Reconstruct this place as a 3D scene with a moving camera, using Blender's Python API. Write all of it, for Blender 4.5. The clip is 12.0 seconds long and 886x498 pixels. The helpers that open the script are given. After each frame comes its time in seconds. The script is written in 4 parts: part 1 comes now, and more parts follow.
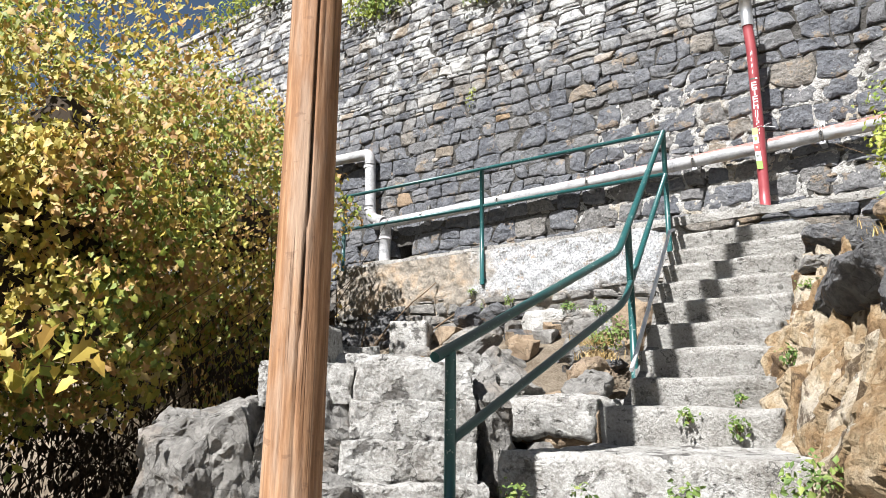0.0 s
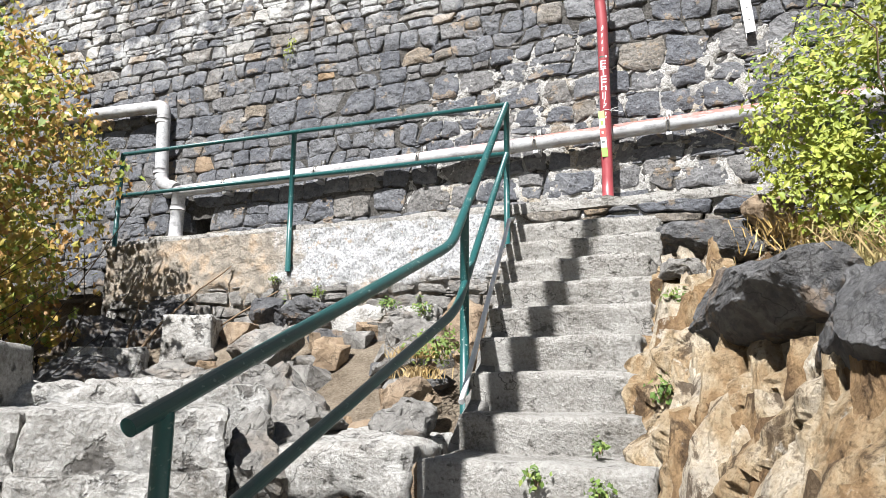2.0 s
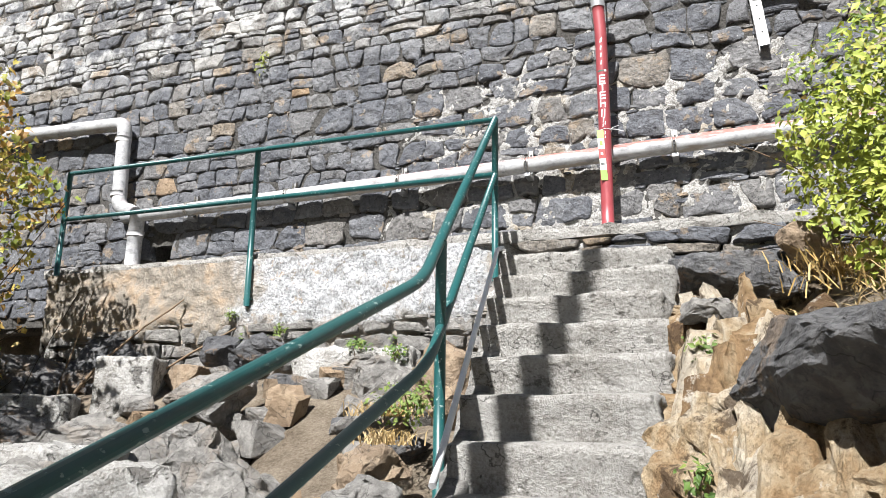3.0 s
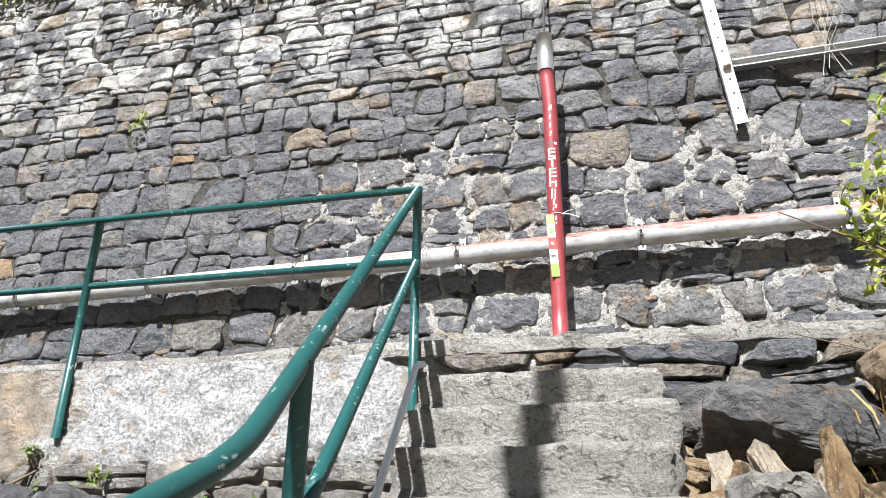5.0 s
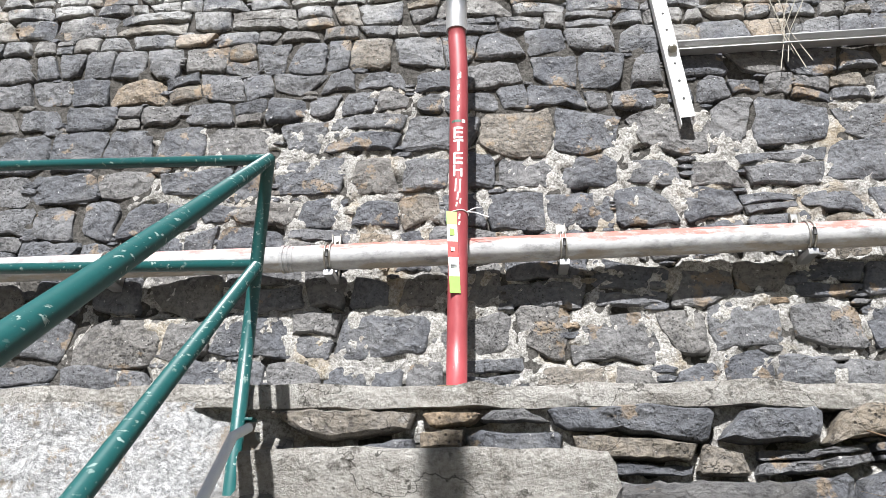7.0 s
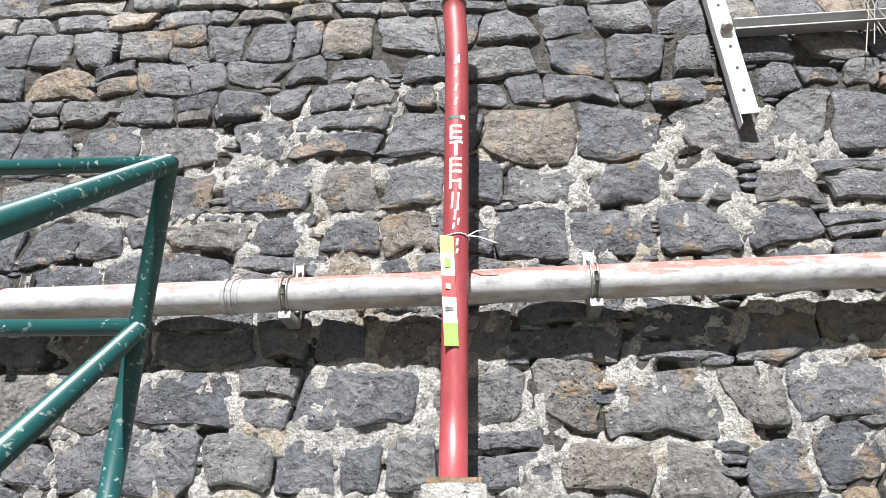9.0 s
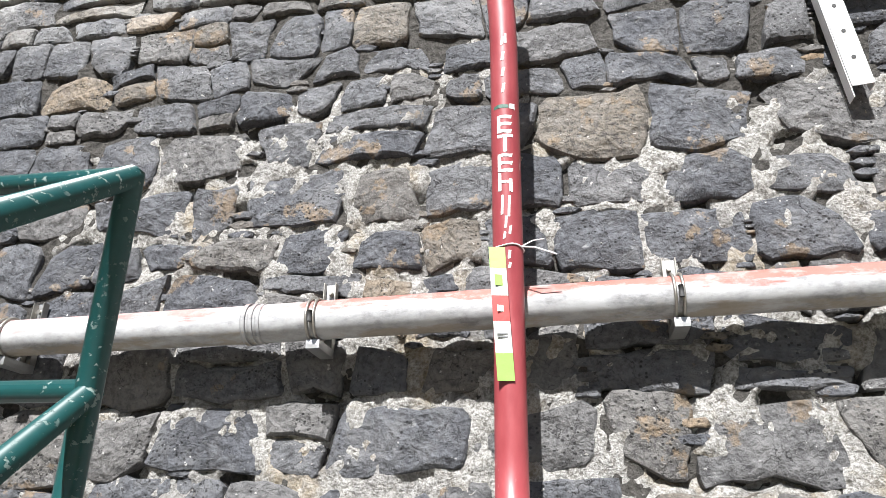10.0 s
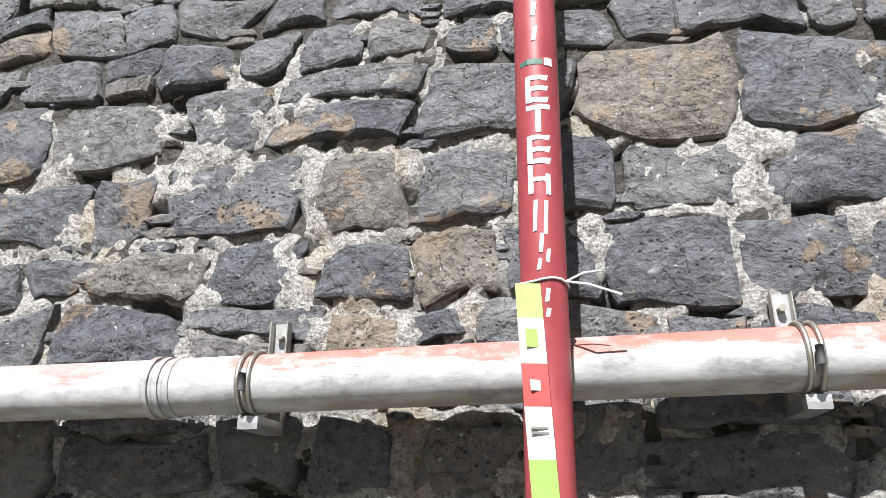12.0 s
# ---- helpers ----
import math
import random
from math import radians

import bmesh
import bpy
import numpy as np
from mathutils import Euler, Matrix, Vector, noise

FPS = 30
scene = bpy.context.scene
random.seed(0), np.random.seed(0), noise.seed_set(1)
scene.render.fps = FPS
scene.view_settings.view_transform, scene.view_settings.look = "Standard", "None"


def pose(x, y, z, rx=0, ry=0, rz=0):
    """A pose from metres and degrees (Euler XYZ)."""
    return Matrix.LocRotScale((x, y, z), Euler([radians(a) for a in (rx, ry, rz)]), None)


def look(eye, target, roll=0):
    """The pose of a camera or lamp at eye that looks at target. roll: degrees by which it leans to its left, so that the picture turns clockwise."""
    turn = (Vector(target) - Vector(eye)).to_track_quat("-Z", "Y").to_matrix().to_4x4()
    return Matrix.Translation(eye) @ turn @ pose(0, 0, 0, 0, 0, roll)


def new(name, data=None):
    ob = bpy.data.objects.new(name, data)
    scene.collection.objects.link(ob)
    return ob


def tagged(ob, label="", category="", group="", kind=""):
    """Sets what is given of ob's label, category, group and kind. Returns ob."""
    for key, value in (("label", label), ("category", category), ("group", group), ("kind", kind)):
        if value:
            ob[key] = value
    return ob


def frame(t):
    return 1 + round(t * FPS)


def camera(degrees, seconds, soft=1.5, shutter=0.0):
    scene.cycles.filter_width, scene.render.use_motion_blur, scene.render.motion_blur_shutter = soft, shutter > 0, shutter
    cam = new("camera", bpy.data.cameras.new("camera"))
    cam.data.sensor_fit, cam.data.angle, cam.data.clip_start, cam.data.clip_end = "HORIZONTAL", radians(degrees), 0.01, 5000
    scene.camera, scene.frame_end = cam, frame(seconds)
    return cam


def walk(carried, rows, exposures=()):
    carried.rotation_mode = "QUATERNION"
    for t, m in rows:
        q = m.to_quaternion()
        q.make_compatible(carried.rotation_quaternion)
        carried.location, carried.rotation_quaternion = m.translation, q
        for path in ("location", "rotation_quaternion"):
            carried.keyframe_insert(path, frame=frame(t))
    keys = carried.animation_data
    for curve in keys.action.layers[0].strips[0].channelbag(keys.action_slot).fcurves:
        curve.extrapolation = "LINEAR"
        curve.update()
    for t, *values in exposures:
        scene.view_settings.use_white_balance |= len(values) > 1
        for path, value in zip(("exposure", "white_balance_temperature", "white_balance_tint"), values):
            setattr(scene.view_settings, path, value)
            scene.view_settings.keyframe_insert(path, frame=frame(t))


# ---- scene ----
cam = camera(64.7, 12.0, soft=0.6)
METRES, EYE, TILT, LEAN, TURN = 7.0, 1.5, 0.0, 0.0, 36.1
ROWS = [
    (0.0, 0.0, 0.0, 0.0, -0.12, 12.69, -0.53),
    (0.5, 0.0048, 0.0374, 0.0067, -2.55, 10.6, -0.65),
    (1.0, 0.0066, 0.0734, 0.0121, -10.58, 10.67, -0.67),
    (1.5, 0.0196, 0.1237, 0.0166, -14.06, 10.37, -0.52),
    (2.0, 0.0386, 0.1698, 0.0438, -14.3, 11.12, -0.4),
    (2.5, 0.0588, 0.2198, 0.0591, -14.12, 12.73, -0.54),
    (4.5, 0.124, 0.4026, 0.1062, -21.57, 17.61, -0.39),
    (5.0, 0.1456, 0.4518, 0.1251, -21.48, 22.03, -0.5),
    (5.5, 0.1602, 0.4911, 0.1365, -22.6, 22.07, -0.52),
    (6.0, 0.1759, 0.5266, 0.1654, -28.71, 22.22, -0.32),
    (6.5, 0.1986, 0.562, 0.1797, -31.07, 21.94, -0.34),
    (8.5, 0.266, 0.6633, 0.238, -31.25, 23.09, -0.37),
    (9.0, 0.2831, 0.6907, 0.2548, -31.26, 23.1, -0.35),
    (9.5, 0.2999, 0.711, 0.2719, -26.95, 23.18, -0.36),
    (10.0, 0.3173, 0.736, 0.2868, -25.89, 23.08, -0.57),
    (10.5, 0.3266, 0.7575, 0.3029, -26.37, 23.1, -0.42),
    (11.0, 0.3424, 0.7815, 0.3258, -26.43, 23.14, -0.5),
    (11.5, 0.3521, 0.8079, 0.3354, -25.55, 23.01, -0.49),
    (12.0, 0.3625, 0.8332, 0.3562, -26.08, 20.49, -0.36),
]
walk(cam, [(t, pose(0, 0, EYE, TILT, LEAN, TURN) @ pose(METRES * x, METRES * y, METRES * z, 90 + pitch, roll, yaw)) for t, x, y, z, yaw, pitch, roll in ROWS])

# ---- world, sun ----
SUN_DIR = Vector((0.09, 1.0, -1.12)).normalized()      # the way the light travels
world = bpy.data.worlds.new("world")
scene.world = world
world.use_nodes = True
wn = world.node_tree
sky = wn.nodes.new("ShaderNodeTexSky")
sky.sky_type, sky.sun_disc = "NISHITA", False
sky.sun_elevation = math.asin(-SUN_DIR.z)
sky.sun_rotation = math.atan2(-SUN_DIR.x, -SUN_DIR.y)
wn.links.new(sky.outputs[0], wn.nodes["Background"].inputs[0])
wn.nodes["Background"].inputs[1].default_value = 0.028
sun = new("sun", bpy.data.lights.new("sun", "SUN"))
sun.data.energy, sun.data.angle, sun.data.color = 5.0, radians(0.55), (1.0, 0.993, 0.99)
sun.matrix_world = look((0, 0, 12), Vector((0, 0, 12)) + SUN_DIR)
scene.view_settings.exposure = 1.42


# ---- material tools ----
class Shader:
    """A small builder for node materials in world metres."""

    def __init__(self, name, rough=0.85, metal=0.0):
        self.mat = bpy.data.materials.new(name)
        self.mat.use_nodes = True
        self.t = self.mat.node_tree
        self.b = self.t.nodes["Principled BSDF"]
        self.b.inputs["Roughness"].default_value, self.b.inputs["Metallic"].default_value = rough, metal
        self.b.inputs["Specular IOR Level"].default_value = 0.22 if rough > 0.7 else 0.5
        self.pos = self.t.nodes.new("ShaderNodeNewGeometry").outputs["Position"]

    def put(self, socket, value):
        if isinstance(value, bpy.types.NodeSocket):
            self.t.links.new(value, socket)
        elif isinstance(value, (tuple, list)) and len(value) == 3 and socket.type == "RGBA":
            socket.default_value = (*value, 1)
        else:
            socket.default_value = value

    def noise(self, scale, detail=5.0, rough=0.6, stretch=None, seed=0.0):
        n = self.t.nodes.new("ShaderNodeTexNoise")
        n.inputs["Scale"].default_value, n.inputs["Detail"].default_value, n.inputs["Roughness"].default_value = scale, detail, rough
        m = self.t.nodes.new("ShaderNodeMapping")
        m.inputs["Location"].default_value = (seed, seed * 0.7, -seed)
        m.inputs["Scale"].default_value = stretch or (1, 1, 1)
        self.t.links.new(self.pos, m.inputs[0])
        self.t.links.new(m.outputs[0], n.inputs["Vector"])
        return n.outputs["Fac"]

    def cells(self, scale, feature="DISTANCE_TO_EDGE", stretch=None, warp=0.0):
        n = self.t.nodes.new("ShaderNodeTexVoronoi")
        n.feature = feature
        n.inputs["Scale"].default_value = scale
        m = self.t.nodes.new("ShaderNodeMapping")
        m.inputs["Scale"].default_value = stretch or (1, 1, 1)
        source = self.pos
        if warp:
            w = self.t.nodes.new("ShaderNodeTexNoise")
            w.inputs["Scale"].default_value, w.inputs["Detail"].default_value = 4.0, 6.0
            self.t.links.new(self.pos, w.inputs["Vector"])
            v = self.t.nodes.new("ShaderNodeVectorMath")
            v.operation = "MULTIPLY_ADD"
            self.t.links.new(w.outputs["Color"], v.inputs[0])
            v.inputs[1].default_value = (warp, warp, warp)
            self.t.links.new(self.pos, v.inputs[2])
            source = v.outputs[0]
        self.t.links.new(source, m.inputs[0])
        self.t.links.new(m.outputs[0], n.inputs["Vector"])
        return n.outputs["Distance"]

    def ramp(self, value, lo, hi, a=0.0, b=1.0):
        n = self.t.nodes.new("ShaderNodeMapRange")
        n.interpolation_type = "SMOOTHSTEP"
        for i, v in enumerate((value, lo, hi, a, b)):
            self.put(n.inputs[i], v)
        return n.outputs[0]

    def mix(self, f, a, b, mode="MIX"):
        n = self.t.nodes.new("ShaderNodeMix")
        n.data_type, n.blend_type = "RGBA", mode
        self.put(n.inputs[0], f), self.put(n.inputs[6], a), self.put(n.inputs[7], b)
        return n.outputs[2]

    def math(self, op, a, b=0.0):
        n = self.t.nodes.new("ShaderNodeMath")
        n.operation = op
        self.put(n.inputs[0], a), self.put(n.inputs[1], b)
        return n.outputs[0]

    def axis(self, k):
        n = self.t.nodes.new("ShaderNodeSeparateXYZ")
        self.t.links.new(self.pos, n.inputs[0])
        return n.outputs[k]

    def piece(self):
        """A random number per separate piece, whether an object or an island."""
        o = self.t.nodes.new("ShaderNodeObjectInfo").outputs["Random"]
        i = self.t.nodes.new("ShaderNodeNewGeometry").outputs["Random Per Island"]
        return self.math("FRACT", self.math("ADD", o, i))

    def blend(self, value, stops):
        n = self.t.nodes.new("ShaderNodeValToRGB")
        e = n.color_ramp.elements
        while len(e) < len(stops):
            e.new(0.5)
        for el, (p, c) in zip(e, stops):
            el.position, el.color = p, (*c, 1)
        self.put(n.inputs[0], value)
        return n.outputs[0]

    def done(self, colour, height=None, depth=0.01, rough=None):
        self.put(self.b.inputs["Base Color"], colour)
        if rough is not None:
            self.put(self.b.inputs["Roughness"], rough)
        if height is not None:
            n = self.t.nodes.new("ShaderNodeBump")
            n.inputs["Strength"].default_value, n.inputs["Distance"].default_value = 1.0, depth
            self.t.links.new(height, n.inputs["Height"])
            self.t.links.new(n.outputs[0], self.b.inputs["Normal"])
        return self.mat


def stone_material():
    """Charcoal basalt with chipped facets and fine pits, some stones brown or ochre, pale lichen higher up the wall."""
    s = Shader("basalt", 0.7)
    s.b.inputs["Specular IOR Level"].default_value = 0.42
    r = s.piece()
    base = s.blend(r, [(0.0, (0.085, 0.09, 0.104)), (0.3, (0.118, 0.123, 0.137)), (0.6, (0.142, 0.144, 0.152)), (0.84, (0.172, 0.162, 0.15)),
                       (0.93, (0.2, 0.17, 0.132)), (0.985, (0.3, 0.225, 0.15)), (1.0, (0.34, 0.32, 0.29))])
    fine = s.noise(34, 8, 0.72)
    broad = s.noise(4.5, 7, 0.65, seed=3)
    c = s.mix(s.ramp(fine, 0.34, 0.6), s.mix(0.65, base, (0.016, 0.016, 0.019)), base)
    c = s.mix(s.ramp(broad, 0.48, 0.7, 0, 0.55), c, s.mix(0.5, base, (0.27, 0.265, 0.26)))
    rust = s.math("MULTIPLY", s.ramp(s.noise(3.6, 7, 0.62, seed=11), 0.6, 0.625), s.ramp(s.noise(40, 4, 0.6, seed=21), 0.35, 0.6, 0.35, 0.75))
    c = s.mix(rust, c, s.mix(s.noise(2.3, 2, 0.5, seed=41), (0.13, 0.09, 0.055), (0.36, 0.27, 0.175)))
    lichen = s.math("MULTIPLY", s.ramp(s.noise(2.6, 7, 0.68, seed=7), 0.44, 0.58), s.ramp(s.axis(2), 5.6, 6.7, 0.03, 0.75))
    c = s.mix(lichen, c, (0.49, 0.49, 0.475))
    scuff = s.ramp(s.noise(15, 9, 0.78, stretch=(0.8, 1, 1.4), seed=31), 0.58, 0.66, 0, 0.5)
    c = s.mix(scuff, c, (0.36, 0.36, 0.355))
    flecks = s.ramp(s.noise(52, 3, 0.5, seed=5), 0.69, 0.74, 0, 0.7)
    c = s.mix(flecks, c, (0.55, 0.54, 0.52))
    vesicle = s.math("MULTIPLY", s.ramp(s.cells(46, "F1"), 0.3, 0.16), s.ramp(s.noise(5, 3, 0.5, seed=17), 0.5, 0.6))
    c = s.mix(s.math("MULTIPLY", vesicle, 0.8), c, (0.012, 0.012, 0.013))
    facet = s.cells(6.5, "F1", warp=0.35)
    chip = s.noise(10, 9, 0.64, seed=2)
    slit = s.ramp(s.cells(4.6, stretch=(0.8, 1, 1.4), warp=0.7), 0.0, 0.011)
    c = s.mix(slit, s.mix(0.7, c, (0.012, 0.012, 0.013)), c)
    h = s.math("ADD", s.math("ADD", s.math("MULTIPLY", facet, 0.55), s.math("MULTIPLY", chip, 0.9)), s.math("ADD", s.math("MULTIPLY", fine, 0.24), s.math("MULTIPLY", vesicle, -0.12)))
    h = s.math("ADD", h, s.math("MULTIPLY", slit, 0.15))
    return s.done(c, h, 0.07, s.ramp(fine, 0.2, 0.8, 0.5, 0.85))


def mortar_material():
    """Coarse pale lime mortar: grit, lumps and hollows, ochre and grey in patches."""
    s = Shader("mortar", 0.95)
    g = s.noise(85, 6, 0.72)
    lump = s.noise(24, 6, 0.65, seed=13)
    c = s.blend(g, [(0.36, (0.2, 0.185, 0.16)), (0.46, (0.36, 0.348, 0.325)), (0.6, (0.58, 0.57, 0.55))])
    c = s.mix(s.ramp(lump, 0.34, 0.48, 0.75, 0), c, (0.1, 0.092, 0.08))
    c = s.mix(s.ramp(lump, 0.56, 0.66, 0, 0.5), c, (0.72, 0.71, 0.69))
    ochre = s.ramp(s.noise(2.2, 5, 0.62, seed=4), 0.52, 0.66, 0, 0.55)
    c = s.mix(ochre, c, (0.37, 0.29, 0.18))
    grey = s.ramp(s.noise(5, 5, 0.62, seed=9), 0.5, 0.66, 0, 0.6)
    c = s.mix(grey, c, (0.19, 0.185, 0.18))
    h = s.math("ADD", s.math("MULTIPLY", lump, 0.9), s.math("MULTIPLY", g, 0.4))
    return s.done(c, h, 0.06)


def earth_joint_material():
    s = Shader("dark_joint", 1.0)
    g = s.noise(40, 6, 0.7)
    return s.done(s.blend(g, [(0.3, (0.03, 0.028, 0.026)), (0.7, (0.13, 0.123, 0.113))]), g, 0.04)


def concrete_material(name, dark, mid, light, stain=0.5, cracks=True, hollow=0.35):
    s = Shader(name, 0.92)
    g = s.noise(60, 8, 0.72)
    b = s.noise(4.5, 7, 0.66, seed=2)
    c = s.blend(s.math("ADD", s.math("MULTIPLY", g, 0.55), s.math("MULTIPLY", b, 0.45)), [(0.38, dark), (0.49, mid), (0.6, light)])
    spots = s.math("MULTIPLY", s.ramp(s.noise(17, 6, 0.7, seed=6), 0.56, 0.64), s.ramp(s.noise(3, 4, 0.6, seed=8), 0.38, 0.55, 0, stain))
    c = s.mix(spots, c, (0.075, 0.07, 0.062))
    h = s.math("ADD", s.noise(14, 9, 0.7, seed=3), s.math("MULTIPLY", g, 0.45))
    if cracks:
        e = s.ramp(s.cells(0.62, warp=0.9), 0.0, 0.005)
        c = s.mix(e, s.mix(0.75, c, (0.03, 0.028, 0.025)), c)
    cave = s.ramp(s.noise(8, 6, 0.62, seed=27), 0.36 - 0.08 * (hollow < 0.5), 0.43 - 0.07 * (hollow < 0.5))
    c = s.mix(cave, s.mix(0.7, c, (0.07, 0.062, 0.055)), c)
    c = s.mix(s.ramp(s.noise(5, 7, 0.7, seed=23), 0.56, 0.64, 0, 0.6), c, light)
    h = s.math("ADD", h, s.math("MULTIPLY", cave, hollow))
    return s.done(c, h, 0.05)


def limewash_material():
    """The rendered face below the ledge: brushed white in the middle, bare grey and rusty beige at its ends."""
    s = Shader("limewash", 0.93)
    g = s.noise(45, 8, 0.72)
    bare = s.blend(s.noise(5, 7, 0.68, seed=5), [(0.3, (0.16, 0.145, 0.125)), (0.5, (0.33, 0.29, 0.24)), (0.66, (0.44, 0.33, 0.23))])
    x = s.math("ADD", s.axis(0), s.math("MULTIPLY", s.noise(2.6, 7, 0.7, seed=1), 1.5))
    z = s.math("ADD", s.axis(2), s.math("MULTIPLY", s.noise(3.6, 7, 0.72, seed=8), 0.6))
    on = s.math("MULTIPLY", s.ramp(x, -3.75, -3.3), s.ramp(x, -1.2, -1.55))
    on = s.math("MULTIPLY", on, s.math("MULTIPLY", s.ramp(z, 2.9, 3.08), s.ramp(z, 3.66, 3.54)))
    flake = s.ramp(s.noise(13, 9, 0.78, seed=12), 0.37, 0.46)
    c = s.mix(s.math("MULTIPLY", on, flake), bare, s.blend(g, [(0.38, (0.22, 0.222, 0.225)), (0.48, (0.42, 0.424, 0.43)), (0.6, (0.6, 0.605, 0.61))]))
    h = s.math("ADD", s.noise(11, 9, 0.72, seed=3), s.math("MULTIPLY", g, 0.4))
    return s.done(c, h, 0.06)


def cliff_material():
    """Weathered tuff: each slab cream, ochre or rusty, with grit, dark seams and pale crusts."""
    s = Shader("tuff", 0.95)
    g = s.noise(42, 8, 0.72)
    b = s.noise(2.6, 7, 0.66, stretch=(1.3, 1.3, 0.7), seed=2)
    tone = s.math("ADD", s.math("MULTIPLY", b, 0.75), s.math("MULTIPLY", s.piece(), 0.25))
    c = s.blend(tone, [(0.36, (0.13, 0.08, 0.042)), (0.45, (0.29, 0.19, 0.1)), (0.52, (0.39, 0.3, 0.19)), (0.6, (0.52, 0.45, 0.35)), (0.7, (0.3, 0.27, 0.23))])
    c = s.mix(s.ramp(g, 0.32, 0.52, 0.55, 0), c, (0.12, 0.08, 0.045))
    c = s.mix(s.ramp(s.noise(6, 6, 0.7, seed=14), 0.6, 0.67, 0, 0.7), c, (0.6, 0.56, 0.48))
    c = s.mix(s.ramp(s.noise(5, 7, 0.7, stretch=(1.2, 1.6, 0.4), seed=33), 0.4, 0.48, 0.85, 0), c, (0.06, 0.038, 0.022))
    h = s.math("ADD", s.noise(10, 9, 0.68, stretch=(1.3, 1.2, 0.6), seed=3), s.math("MULTIPLY", g, 0.3))
    return s.done(c, h, 0.085)


def rock_material(name, dark, light, rust=0.25):
    s = Shader(name, 0.85)
    g = s.noise(30, 8, 0.7)
    r = s.piece()
    c = s.blend(s.noise(6, 8, 0.68, seed=2), [(0.32, dark), (0.7, light)])
    c = s.mix(s.ramp(s.noise(3.3, 6, 0.66, seed=6), 0.54, 0.6, 0, rust), c, (0.24, 0.155, 0.085))
    c = s.mix(s.ramp(g, 0.62, 0.72, 0, 0.5), c, (0.42, 0.41, 0.39))
    c = s.mix(s.math("MULTIPLY", r, 0.25), c, (0.3, 0.28, 0.25))
    edge = s.ramp(s.cells(4.5, warp=0.35), 0.0, 0.02)
    c = s.mix(edge, s.mix(0.55, c, (0.03, 0.028, 0.026)), c)
    c = s.mix(s.ramp(s.noise(13, 7, 0.7, seed=21), 0.42, 0.56, 0.5, 0), c, dark)
    h = s.math("ADD", s.noise(8, 9, 0.72, seed=4), s.math("ADD", s.math("MULTIPLY", g, 0.4), s.math("MULTIPLY", s.cells(7, "F1", warp=0.3), 0.45)))
    return s.done(c, h, 0.065)


def soil_material():
    s = Shader("dry_soil", 1.0)
    g = s.noise(55, 8, 0.72)
    c = s.blend(s.math("ADD", s.math("MULTIPLY", g, 0.5), s.math("MULTIPLY", s.noise(3, 6, 0.65, seed=3), 0.5)),
                [(0.36, (0.09, 0.065, 0.042)), (0.5, (0.235, 0.19, 0.14)), (0.64, (0.38, 0.325, 0.25))])
    return s.done(c, s.math("ADD", g, s.noise(12, 8, 0.7)), 0.05)


def green_paint_material():
    s = Shader("green_paint", 0.38)
    n = s.noise(60, 4, 0.6)
    chips = s.math("MULTIPLY", s.ramp(s.noise(62, 5, 0.6, stretch=(1, 0.6, 1), seed=9), 0.605, 0.63), s.ramp(s.noise(5, 3, 0.5, seed=2), 0.42, 0.58))
    c = s.mix(n, (0.007, 0.05, 0.05), (0.011, 0.075, 0.073))
    c = s.mix(s.math("MULTIPLY", chips, 0.6), c, (0.32, 0.4, 0.37))
    return s.done(c, s.math("MULTIPLY", chips, -1.0), 0.001, s.ramp(chips, 0, 1, 0.36, 0.8))


def white_pipe_material():
    """Off-white plastic with worn red primer along its upper side and a darker brown underside."""
    s = Shader("white_pvc", 0.5)
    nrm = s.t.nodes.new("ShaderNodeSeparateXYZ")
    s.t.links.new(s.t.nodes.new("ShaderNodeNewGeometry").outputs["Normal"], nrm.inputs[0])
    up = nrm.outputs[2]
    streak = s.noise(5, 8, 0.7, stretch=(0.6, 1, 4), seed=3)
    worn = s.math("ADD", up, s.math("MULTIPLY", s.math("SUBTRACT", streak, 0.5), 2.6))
    c = s.blend(s.noise(12, 7, 0.7, stretch=(0.5, 1, 1)), [(0.36, (0.19, 0.19, 0.193)), (0.46, (0.31, 0.312, 0.317)), (0.58, (0.4, 0.402, 0.406))])
    right = s.ramp(s.axis(0), -4.4, -1.8, 0.1, 0.9)
    c = s.mix(s.math("MULTIPLY", s.ramp(worn, 0.2, 0.5), s.math("MULTIPLY", right, s.ramp(s.noise(2.4, 6, 0.7, stretch=(1, 1, 2), seed=29), 0.34, 0.5, 0.2, 1.0))), c, (0.31, 0.085, 0.062))
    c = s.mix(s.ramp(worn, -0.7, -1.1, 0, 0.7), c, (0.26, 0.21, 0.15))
    c = s.mix(s.ramp(s.noise(30, 5, 0.7, stretch=(0.4, 1, 1.5), seed=7), 0.66, 0.72, 0, 0.6), c, (0.14, 0.11, 0.09))
    scuff = s.noise(16, 8, 0.75, stretch=(0.7, 1, 1), seed=19)
    c = s.mix(s.ramp(scuff, 0.5, 0.62, 0, 0.5), c, (0.3, 0.29, 0.28))
    return s.done(c, scuff, 0.003, 0.7)


